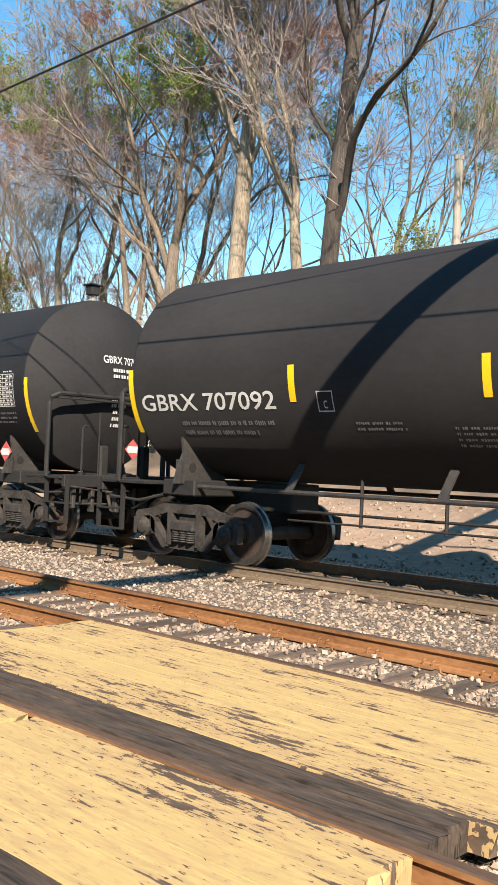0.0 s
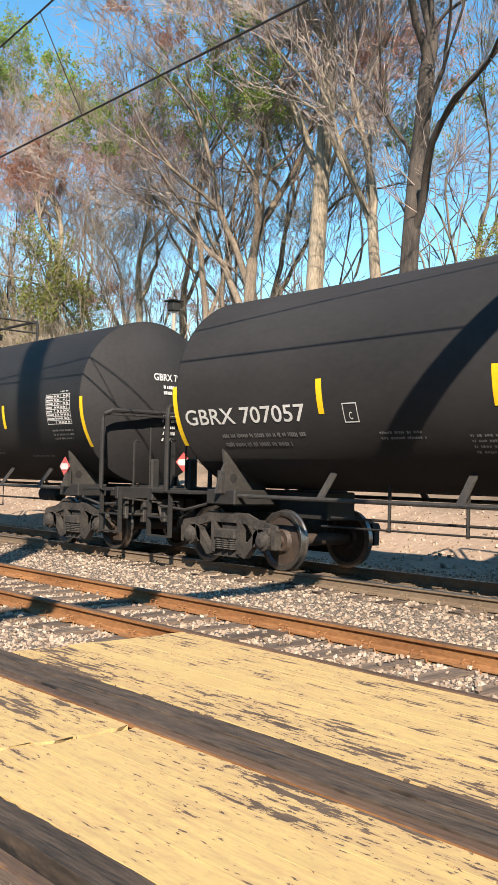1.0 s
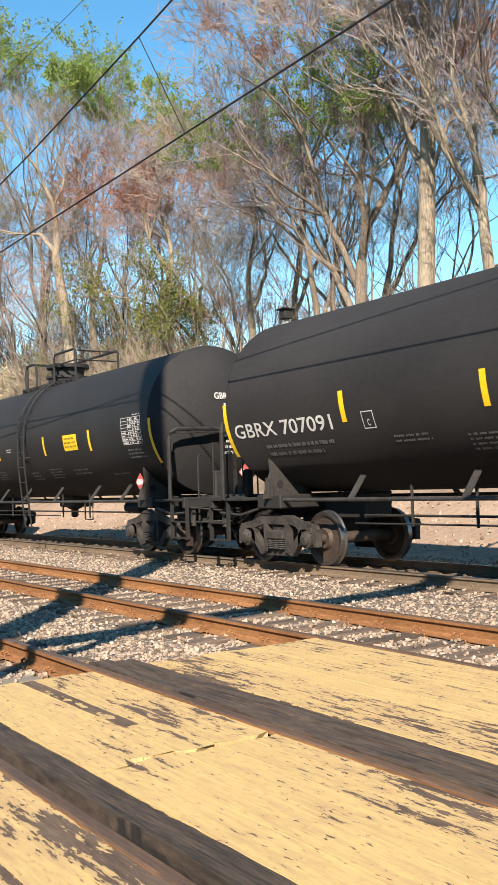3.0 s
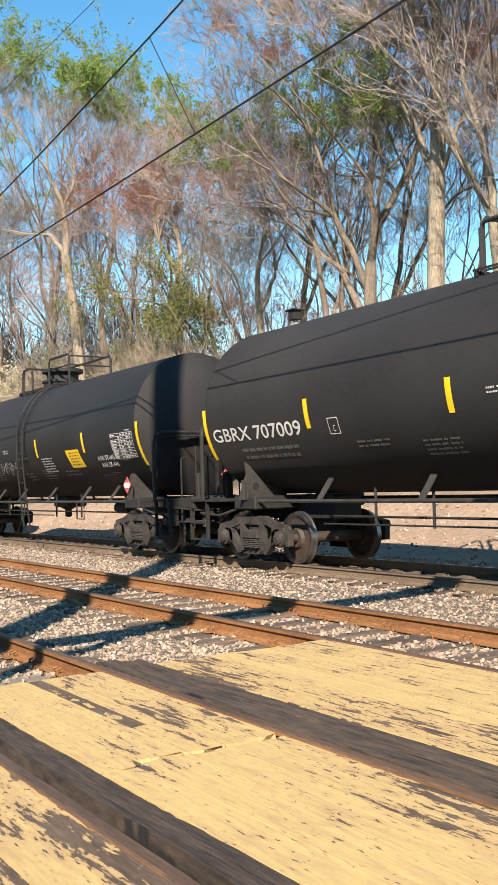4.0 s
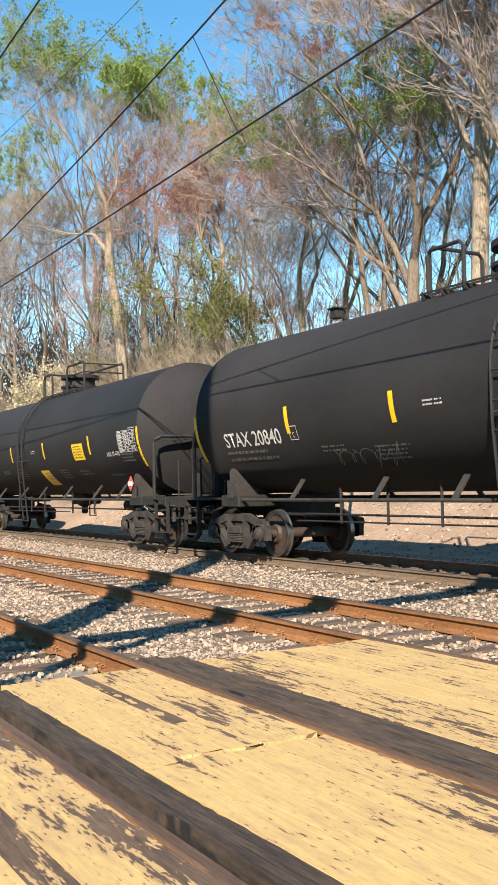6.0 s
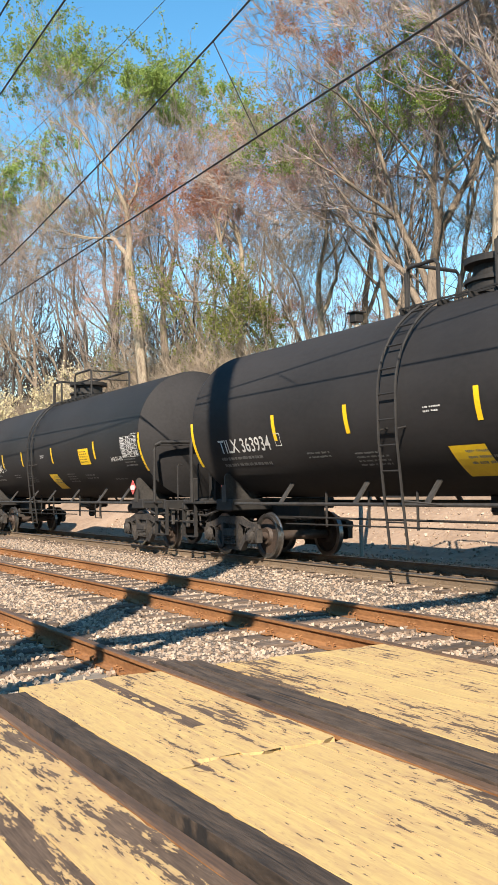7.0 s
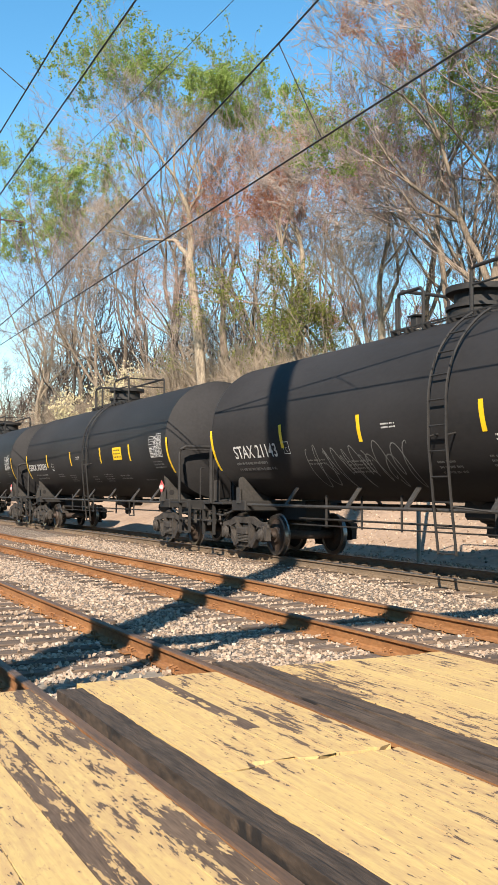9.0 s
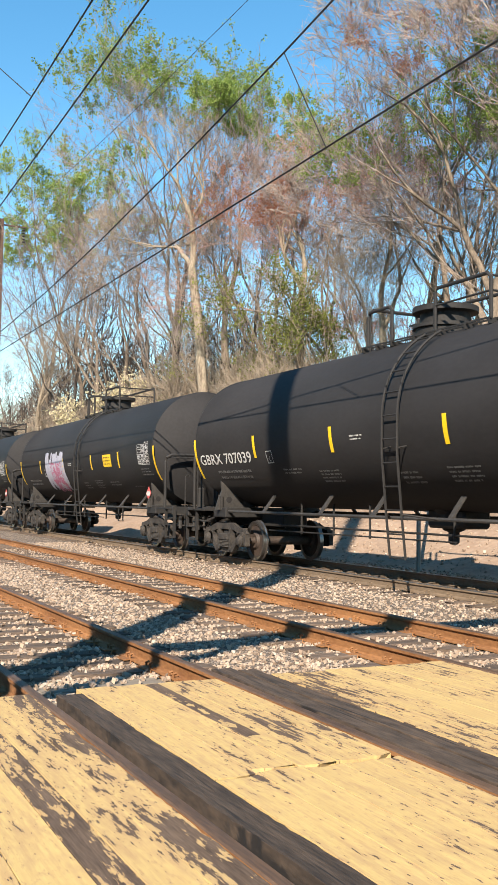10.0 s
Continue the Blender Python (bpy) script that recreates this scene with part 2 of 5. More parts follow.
def ground_mat():
    """Pale dusty dirt on the bank with dry grass, and leaf litter under the trees."""
    m = mat("dirt_bank", (0.20, 0.135, 0.090), (0.36, 0.262, 0.185), rough=0.95, big=0.5, fine=6, bump=0.8, depth=0.05, lo=0.3, hi=0.7)
    n, l = m.node_tree.nodes, m.node_tree.links
    p = n["Principled BSDF"]
    dirt = p.inputs["Base Color"].links[0].from_socket
    geo, sep, t, mr, mx = n.new("ShaderNodeNewGeometry"), n.new("ShaderNodeSeparateXYZ"), n.new("ShaderNodeTexNoise"), n.new("ShaderNodeMapRange"), n.new("ShaderNodeMix")
    t.inputs["Scale"].default_value, t.inputs["Detail"].default_value = 0.35, 6
    l.new(geo.outputs["Position"], sep.inputs[0]), l.new(geo.outputs["Position"], t.inputs["Vector"])
    ad, sc = n.new("ShaderNodeMath"), n.new("ShaderNodeMath")
    sc.operation, sc.inputs[1].default_value = "MULTIPLY", 9.0
    l.new(t.outputs[0], sc.inputs[0]), l.new(sep.outputs[1], ad.inputs[0]), l.new(sc.outputs[0], ad.inputs[1])
    mr.inputs[1].default_value, mr.inputs[2].default_value = 21.0, 24.0
    l.new(ad.outputs[0], mr.inputs[0])
    mx.data_type = "RGBA"
    mx.inputs[7].default_value = (0.0884, 0.0646, 0.0408, 1)
    l.new(mr.outputs[0], mx.inputs[0]), l.new(dirt, mx.inputs[6]), l.new(mx.outputs[2], p.inputs["Base Color"])
    return m


M_GROUND = ground_mat()
M_BARK = mat("grey_bark", (0.0816, 0.0612, 0.0449), (0.245, 0.194, 0.143), rough=0.95, big=1.2, fine=9, stretch=(3, 3, 0.6), bump=0.7, depth=0.03)
M_BARKPALE = mat("pale_bark", (0.102, 0.0782, 0.0544), (0.354, 0.292, 0.211), rough=0.95, big=1.1, fine=7, stretch=(3, 3, 0.7), bump=0.6, depth=0.03)
M_BARKDARK = mat("dark_bark", (0.0306, 0.0245, 0.0204), (0.0884, 0.0714, 0.0578), rough=0.95, big=1.2, fine=9, stretch=(3, 3, 0.6), bump=0.7, depth=0.03)
M_TWIG = mat("brown_twigs", (0.12, 0.094, 0.080), (0.36, 0.295, 0.25), rough=0.9, big=0.5, fine=3, bump=0.0)
M_TWIGDARK = mat("dark_brown_twigs", (0.060, 0.046, 0.038), (0.215, 0.17, 0.14), rough=0.9, big=0.5, fine=3, bump=0.0)
M_TWIGRED = mat("red_budding_twigs", (0.24, 0.142, 0.115), (0.43, 0.29, 0.24), rough=0.9, big=0.5, fine=3, bump=0.0)
M_TWIGTAN = mat("tan_twigs", (0.15, 0.117, 0.085), (0.37, 0.30, 0.22), rough=0.9, big=0.5, fine=3, bump=0.0)
# far stems: the deep shade inside the wood is put into this dark brown
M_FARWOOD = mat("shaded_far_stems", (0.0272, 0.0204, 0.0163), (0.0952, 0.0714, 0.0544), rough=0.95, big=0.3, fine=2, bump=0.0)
M_BUDRED = island_mat("red_buds", [(0.33, 0.125, 0.07), (0.44, 0.20, 0.12), (0.37, 0.155, 0.10), (0.47, 0.25, 0.16)], through=0.3)
M_LEAFGREEN = island_mat("young_green_leaves", [(0.129, 0.204, 0.034), (0.231, 0.313, 0.068), (0.177, 0.258, 0.0544), (0.299, 0.354, 0.109)], through=0.4)
M_LEAFOLIVE = island_mat("olive_leaves", [(0.0952, 0.116, 0.0204), (0.184, 0.197, 0.0408), (0.136, 0.156, 0.0306), (0.231, 0.238, 0.0612)], through=0.3)
M_BLOSSOM = island_mat("cream_blossom", [(0.48, 0.41, 0.24), (0.60, 0.53, 0.34), (0.54, 0.48, 0.29)], through=0.3)


# ---- mesh helpers ----
def link_mesh(name, me, material, parent=None, label="", at=None):
    ob = new(name, me)
    if material and not me.materials:
        me.materials.append(material)
    if parent:
        ob.parent = parent
    if at is not None:
        ob.matrix_basis = at
    if label:
        ob["label"] = label
    return ob


def part(name, bm, material, parent, label="", smooth=False, at=None):
    """Links a bmesh as one mesh object under a thing or a part."""
    me = bpy.data.meshes.new(name)
    bm.normal_update()
    bm.to_mesh(me)
    bm.free()
    if smooth:
        me.polygons.foreach_set("use_smooth", [True] * len(me.polygons))
        me.set_sharp_from_angle(angle=radians(40))
    return link_mesh(name, me, material, parent, label, at)


def box(bm, x0, x1, y0, y1, z0, z1, bevel=0.0):
    new_verts = bmesh.ops.create_cube(bm, size=1.0, matrix=Matrix.Translation(((x0 + x1) / 2, (y0 + y1) / 2, (z0 + z1) / 2)) @ Matrix.Diagonal((x1 - x0, y1 - y0, z1 - z0, 1)))["verts"]
    if bevel:
        edges = list({e for v in new_verts for e in v.link_edges})
        bmesh.ops.bevel(bm, geom=edges, offset=bevel, segments=1, affect="EDGES")
    return bm


def tube(bm, points, r, sides=8, closed_ends=True):
    """A round bar along points."""
    pts = [Vector(p) for p in points]
    rings = []
    for i, p in enumerate(pts):
        d = (pts[min(i + 1, len(pts) - 1)] - pts[max(i - 1, 0)]).normalized()
        u = d.cross(Vector((0, 0, 1)) if abs(d.z) < 0.9 else Vector((1, 0, 0))).normalized()
        v = d.cross(u)
        rr = r[i] if isinstance(r, (list, tuple)) else r
        rings.append([bm.verts.new(p + rr * (math.cos(a) * u + math.sin(a) * v)) for a in [2 * math.pi * k / sides for k in range(sides)]])
    for a, b in zip(rings, rings[1:]):
        for k in range(sides):
            bm.faces.new((a[k], a[(k + 1) % sides], b[(k + 1) % sides], b[k]))
    if closed_ends:
        bm.faces.new(rings[0]), bm.faces.new(list(reversed(rings[-1])))
    return bm


def lathe(bm, profile, sides, axis="y", centre=(0, 0, 0)):
    """Turns a profile of (along, radius) round an axis."""
    rings = []
    for s, r in profile:
        ring = []
        for k in range(sides):
            a = 2 * math.pi * k / sides
            c, d = r * math.cos(a), r * math.sin(a)
            p = {"y": (c, s, d), "x": (s, c, d), "z": (c, d, s)}[axis]
            ring.append(bm.verts.new(Vector(p) + Vector(centre)))
        rings.append(ring)
    for a, b in zip(rings, rings[1:]):
        for k in range(sides):
            bm.faces.new((a[k], a[(k + 1) % sides], b[(k + 1) % sides], b[k]))
    for ring in (rings[0], rings[-1]):
        if (ring[0].co - ring[sides // 2].co).length > 1e-4:
            bm.faces.new(ring)
    bmesh.ops.recalc_face_normals(bm, faces=bm.faces[:])
    return bm


def plate(bm, outline, y0, y1):
    """A flat plate in the xz plane, from y0 to y1 thick."""
    a, b = [bm.verts.new((x, y0, z)) for x, z in outline], [bm.verts.new((x, y1, z)) for x, z in outline]
    bm.faces.new(a), bm.faces.new(list(reversed(b)))
    for k in range(len(outline)):
        bm.faces.new((a[k], a[(k + 1) % len(a)], b[(k + 1) % len(a)], b[k]))
    bmesh.ops.recalc_face_normals(bm, faces=bm.faces[:])
    return bm


# ---- plan: x along the tracks, y across them, z up from the top of the rails ----
TRACKS = {"near": 0.717, "middle": 4.44, "far": 9.117}
HALF = 0.7175
FAR_Y = TRACKS["far"]
BED = -0.20                      # top of the ballast between the tracks
CROSS = (0.05, 4.95)             # the timber crossing's ends


def bank(x, y):
    """Height of the ground."""
    if y < -2.4:
        z = BED - 0.02 * min(1.0, (-2.4 - y))
    elif y < 11.2:
        z = BED
    elif y < 13.2:
        z = BED - 0.18 * (y - 11.2) / 2
    elif y < 19:
        z = BED - 0.18 + 2.1 * ((y - 13.2) / 5.8) ** 1.15
    else:
        z = 1.72 + 0.02 * min(y - 19, 40)
    if y > 12:
        z += 0.35 * noise.noise((x * 0.12, y * 0.2, 3)) * min(1, (y - 12) / 3) + 0.07 * noise.noise((x * 0.7, y * 0.7, 9))
    return z


def build_ground():
    xs = [-3000, -1200, -500, -250, -160, -120, -100, -90] + [-80 + 0.8 * i for i in range(125)] + [22, 26, 32, 45, 70, 120, 300, 1000, 3000]
    ys = [-3000, -1000, -300, -100, -40, -15, -6, -2.4, 0, 4, 8, 11.2] + [11.6 + 0.45 * i for i in range(24)] + [23, 25, 28, 32, 40, 60, 100, 200, 600, 3000]
    me = bpy.data.meshes.new("ground")
    me.from_pydata([(x, y, bank(x, y)) for x in xs for y in ys], [], [(i * len(ys) + j, (i + 1) * len(ys) + j, (i + 1) * len(ys) + j + 1, i * len(ys) + j + 1) for i in range(len(xs) - 1) for j in range(len(ys) - 1)])
    me.polygons.foreach_set("use_smooth", [True] * len(me.polygons))
    tagged(link_mesh("ground", me, M_GROUND), "pale dusty dirt bank with leaf litter under the trees", "ground", kind="structure")
    bm = bmesh.new()
    for x0, x1 in [(-400, -120), (-120, -60), (-60, -30), (-30, -10), (-10, 10), (10, 60), (60, 300)]:
        vs = [bm.verts.new((x, y, z)) for x, y, z in ((x0, -2.6, BED - 0.05), (x1, -2.6, BED - 0.05), (x1, -2.2, BED + 0.012), (x0, -2.2, BED + 0.012), (x1, 11.3, BED + 0.012), (x0, 11.3, BED + 0.012), (x1, 12.3, BED - 0.2), (x0, 12.3, BED - 0.2))]
        bm.faces.new((vs[0], vs[1], vs[2], vs[3])), bm.faces.new((vs[3], vs[2], vs[4], vs[5])), bm.faces.new((vs[5], vs[4], vs[6], vs[7]))
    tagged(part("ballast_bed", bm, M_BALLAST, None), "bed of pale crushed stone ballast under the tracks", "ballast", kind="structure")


RAIL = [(-0.075, -0.172), (0.075, -0.172), (0.075, -0.162), (0.020, -0.145), (0.009, -0.13), (0.009, -0.052), (0.036, -0.036), (0.036, -0.010), (0.028, -0.001), (-0.028, -0.001), (-0.036, -0.010), (-0.036, -0.036), (-0.009, -0.052), (-0.009, -0.13), (-0.020, -0.145), (-0.075, -0.162)]


def rail(y, body, head, parent):
    bm = bmesh.new()
    xs = [-400, -150, -80, -40, -20, -10, 0, 10, 30, 100]
    rings = [[bm.verts.new((x, y + a, b)) for a, b in RAIL] for x in xs]
    for r0, r1 in zip(rings, rings[1:]):
        for k in range(len(RAIL)):
            f = bm.faces.new((r0[k], r1[k], r1[(k + 1) % len(RAIL)], r0[(k + 1) % len(RAIL)]))
            f.material_index = 1 if k in (7, 8, 9) else 0
    bmesh.ops.recalc_face_normals(bm, faces=bm.faces[:])
    ob = part("rail", bm, body, parent)
    ob.data.materials.append(head)
    return ob


def tie_mesh(seed):
    rnd = random.Random(seed)
    bm = bmesh.new()
    box(bm, -0.115, 0.115, -1.3, 1.3, -0.18, 0, 0.012)
    bmesh.ops.subdivide_edges(bm, edges=[e for e in bm.edges if abs(e.verts[0].co.y - e.verts[1].co.y) > 1], cuts=5)
    for v in bm.verts:
        v.co += Vector((rnd.uniform(-0.008, 0.008), rnd.uniform(-0.03, 0.03) if abs(v.co.y) > 1.2 else 0, rnd.uniform(-0.01, 0.004)))
    me = bpy.data.meshes.new("tie")
    bm.to_mesh(me)
    bm.free()
    return me


TIE_TOP = BED + 0.045
TIE_MESHES = [tie_mesh(s) for s in range(5)]
PALE_TIE = tie_mesh(9)
PALE_TIE.materials.append(M_PALETIE)
TIE_XS = {"near": [], "middle": [], "far": []}


def build_track(which):
    rnd = random.Random(which)
    yc = TRACKS[which]
    track = tagged(new("railway_track"), {"near": "rusty railway track running into the timber crossing", "middle": "rusty unused railway track on weathered wooden ties", "far": "main railway track with dusty rails that carries the train"}[which], "railway track", kind="structure")
    track.location = (0, yc, 0)
    body, head = (M_DUSTRAIL, M_STEELHEAD) if which == "far" else (M_RUST, M_HEAD)
    for sgn in (-1, 1):
        rail(sgn * (HALF + 0.036), body, head, track)
    bm = bmesh.new()
    i, x = 0, -2.66 - 0.572 * 150
    while x < 12:
        x += 0.572 + rnd.uniform(-0.03, 0.03)
        if which == "near" and CROSS[0] - 0.1 < x < CROSS[1] + 0.1:
            continue
        TIE_XS[which].append(x)
        if i < 300:
            link_mesh("tie", PALE_TIE if which == "near" and -1.4 < x < 0 else TIE_MESHES[rnd.randrange(5)], M_TIE, track, at=pose(x, rnd.uniform(-0.04, 0.04), TIE_TOP + rnd.uniform(-0.012, 0.008), 0, 0, rnd.uniform(-1.2, 1.2)))
        i += 1
        if x < -45:
            continue
        for sgn in (-1, 1):
            yr = sgn * (HALF + 0.036)
            box(bm, x - 0.09, x + 0.09, yr - 0.17, yr + 0.17, TIE_TOP, TIE_TOP + 0.012)
            for side in (-1, 1):
                for dx in (-0.045, 0.05):
                    yy = yr + side * 0.088
                    tube(bm, [(x + dx, yy, TIE_TOP), (x + dx, yy, TIE_TOP + 0.045), (x + dx, yy - side * 0.03, TIE_TOP + 0.052)], 0.012, 5)
                # rail anchor clip beside the tie
                yy = yr + side * 0.085
                tube(bm, [(x + 0.13, yy - side * 0.03, -0.165), (x + 0.13, yy + side * 0.02, -0.150), (x + 0.15, yy + side * 0.035, -0.175), (x + 0.17, yy, -0.19)], 0.011, 5)
    tagged(part("rail_fastening", bm, M_DUSTRAIL if which == "far" else M_RUST, track, "rusty tie plates with spikes and rail anchors"), kind="stuff")
    return track


def build_ballast_stones():
    """Loose crushed stones between ties and tracks."""
    rng = np.random.default_rng(5)
    bm = bmesh.new()
    bmesh.ops.create_cube(bm, size=1.3)
    bmesh.ops.triangulate(bm, faces=bm.faces[:])
    base = np.array([v.co[:] for v in bm.verts])
    faces = np.array([[v.index for v in f.verts] for f in bm.faces])
    bm.free()
    shapes = []
    for _ in range(14):
        n0 = base + rng.uniform(-0.36, 0.36, base.shape)
        shapes.append(n0 * rng.uniform(0.65, 1.2, (1, 3)))
    spots = []

    def scatter(count, x0, x1, y0, y1, power=1.0):
        x = x1 - (x1 - x0) * rng.random(count) ** power
        spots.extend(zip(x, rng.uniform(y0, y1, count)))

    scatter(14500, -17, 6.5, 1.62, 3.60, 1.5)
    scatter(9500, -22, 6.5, 3.80, 5.06, 1.4)
    scatter(16000, -26, 6.5, 5.25, 8.25, 1.3)
    scatter(5600, -13, 0.0, 0.05, 1.38, 1.7)
    scatter(1500, 4.9, 9.0, 0.05, 3.6)
    scatter(1500, -10, 0.0, -1.6, -0.1, 1.5)
    scatter(3000, -26, 5.0, 11.0, 12.6, 1.2)
    scatter(3200, -34, 4.0, 12.8, 17.0)
    tie_arr = {k: np.array(v) for k, v in TIE_XS.items()}
    verts, polys, count = [], [], 0
    for x, y in spots:
        if CROSS[0] - 0.03 < x < CROSS[1] + 0.02 and y < 3.62:
            continue
        z = BED
        for which, yc in TRACKS.items():
            if abs(y - yc) < 1.32:
                gap = np.abs(tie_arr[which] - x).min()
                if gap < 0.125:
                    z = None if rng.random() > 0.16 else TIE_TOP
                elif abs(abs(y - yc) - HALF - 0.036) < 0.09:
                    z = BED - 0.03
                else:
                    z = BED + 0.004
        if z is None:
            continue
        r = rng.uniform(0.013, 0.028)
        if y > 12.7:
            z, r = bank(x, y) - 0.01, rng.uniform(0.012, 0.05)
        elif y > 11:
            z = BED - 0.05
        a, b = rng.uniform(0, 6.28, 2)
        ca, sa, cb, sb = math.cos(a), math.sin(a), math.cos(b), math.sin(b)
        rot = np.array([[ca, -sa, 0], [sa, ca, 0], [0, 0, 1]]) @ np.array([[1, 0, 0], [0, cb, -sb], [0, sb, cb]])
        verts.append(shapes[rng.integers(14)] @ rot.T * r + (x, y, z + r * rng.uniform(0.1, 0.9)))
        polys.append(faces + count * len(base))
        count += 1
    me = bpy.data.meshes.new("ballast_stones")
    me.from_pydata(np.concatenate(verts).tolist(), [], np.concatenate(polys).tolist())
    tagged(link_mesh("ballast_stones", me, M_STONE), "loose pale grey and tan crushed ballast stones", "ballast", kind="stuff")


def plank(x0, x1, y0, y1, material, parent, seed, top=0.0, thick=0.13, label=""):
    """A thick sawn board with split, uneven ends and a slightly cupped top."""
    rnd = random.Random(seed)
    bm = bmesh.new()
    bare = material is M_TIMBER or material is M_HALF
    n = 70 if bare else 24
    rings = []
    e0, e1 = rnd.uniform(-0.02, 0.02), rnd.uniform(-0.025, 0.025)
    ph = rnd.uniform(0, 9)
    for i in range(n + 1):
        s = i / n
        x = (x0 + e0) * (1 - s) + (x1 + e1) * s
        wob = -abs(0.022 * noise.noise((x * 3.1, seed * 3.1, ph)) + 0.012 * noise.noise((x * 14, seed, ph))) if bare else 0.0012 * noise.noise((x * 1.5, seed * 3.1, ph))
        up = (0.010 if bare else 0.003) * noise.noise((x * 0.9, seed * 1.7, ph + 4)) + rnd.uniform(-0.001, 0.001)
        b = 0.003
        sec = [(y0 + 0.0016, top - thick), (y1 - 0.0016, top - thick), (y1 - 0.0016 + wob, top - b + up), (y1 - b + wob, top + up), ((y0 + y1) / 2, top + up - 0.002), (y0 + b - wob, top + up), (y0 + 0.0016 - wob, top - b + up)]
        jag = [rnd.uniform(-0.02, 0.02) if i in (0, n) else 0 for _ in sec]
        rings.append([bm.verts.new((x + j, y, z)) for (y, z), j in zip(sec, jag)])
    for a, b2 in zip(rings, rings[1:]):
        for k in range(7):
            bm.faces.new((a[k], b2[k], b2[(k + 1) % 7], a[(k + 1) % 7]))
    bm.faces.new(rings[0]), bm.faces.new(list(reversed(rings[-1])))
    bmesh.ops.recalc_face_normals(bm, faces=bm.faces[:])
    return part("plank", bm, material, parent, label)


def build_crossing():
    cr = tagged(new("timber_crossing"), "flaking yellow-painted timber level crossing boards between the rails", "level crossing", kind="structure")
    grey = "bare grey weathered timber beside the rail"
    x0, x1 = CROSS
    seed = 1
    JOINT = 2.45
    # between the middle and the near track
    plank(x0 - 0.40, x1 - 0.02, 1.515, 1.70, M_TIMBER, cr, 51, 0.005, label=grey)
    plank(x0 - 0.30, x1, 1.702, 1.86, M_TIMBER, cr, 52, 0.01, label=grey)
    for y0, y1 in ((1.862, 2.10), (2.101, 2.36), (2.361, 2.60), (2.601, 2.85), (2.851, 3.10), (3.101, 3.34), (3.341, 3.565)):
        plank(x0 + 0.02, x1 + 0.08, y0, y1, M_YELLOW, cr, seed, 0.012)
        seed += 1
    plank(x0 + 0.02, 1.55, 2.0, 2.10, M_WORN, cr, 71, 0.0135, 0.02)
    # between the rails of the near track
    plank(x0 + 0.12, x1, 0.075, 0.26, M_TIMBER, cr, 53, 0.006, label=grey)
    for y0, y1 in ((0.261, 0.50), (0.501, 0.76), (0.762, 1.00), (1.002, 1.20), (1.202, 1.375)):
        joint = JOINT + 0.015 * math.sin(9 * y0)
        plank(x0 - 0.01, joint - 0.03, y0, y1, M_YELLOW, cr, seed, 0.008)
        plank(joint + 0.03, x1 + 0.04, y0, y1, M_YELLOW, cr, seed + 40, 0.0085)
        seed += 1
    plank(x0 + 0.02, 1.75, 0.775, 0.885, M_WORN, cr, 72, 0.0095, 0.02)
    # on the near side of the near track
    plank(x0 - 0.05, x1, -0.29, -0.078, M_HALF, cr, 54, -0.004, label="half bare plank against the rail")
    plank(x0 - 0.05, x1, -0.505, -0.291, M_YELLOW, cr, seed, 0.004)
    plank(x0 - 0.05, x1, -0.665, -0.506, M_WORN, cr, 55, 0.004, label="mostly bare plank with flakes of yellow paint")
    for k in range(10):
        y1 = -0.666 - 0.25 * k
        plank(x0 - 0.05, x1 + 4, y1 - 0.249, y1, M_YELLOW, cr, seed + 1 + k, 0.004)
    # sleepers carrying the boards, seen at the broken ends
    for xx in (0.35, 1.4, 2.5, 3.6, 4.75):
        bm = bmesh.new()
        box(bm, xx - 0.11, xx + 0.11, -2.6, 3.55, -0.30, -0.125, 0.01)
        part("bearer", bm, M_TIE, cr)


# ---- the tank cars: local x along the car, y across, z up from the rail ----
R, ZC = 1.60, 2.84
LOCAL_END = 7.75
SPEED, PITCH = 17.375, 18.4
FIRST_CENTRE = -4.40 + LOCAL_END


def head_x(r):
    """How far out the dished head of the tank stands at a distance r from its axis."""
    return 7.71 + 0.55 * (1 - (r / R) ** 2)


def skin(u, z, off=0.006):
    """A point on the near flank of the tank at length u and height z."""
    r = R + off
    dz = max(-r, min(r, z - ZC))
    return (u, -math.sqrt(r * r - dz * dz), z)


def skin_patch(bm, u0, u1, z0, z1, off=0.006, lean=0.0, nz=8, nu=1):
    a0, a1 = math.asin((z0 - ZC) / R), math.asin((z1 - ZC) / R)
    rows = []
    for j in range(nz + 1):
        z = ZC + R * math.sin(a0 + (a1 - a0) * j / nz)
        sh = lean * (z - z0) / (z1 - z0)
        rows.append([bm.verts.new(skin(u0 + (u1 - u0) * i / nu + sh, z, off)) for i in range(nu + 1)])
    for a, b in zip(rows, rows[1:]):
        for i in range(nu):
            bm.faces.new((a[i], a[i + 1], b[i + 1], b[i]))
    return bm


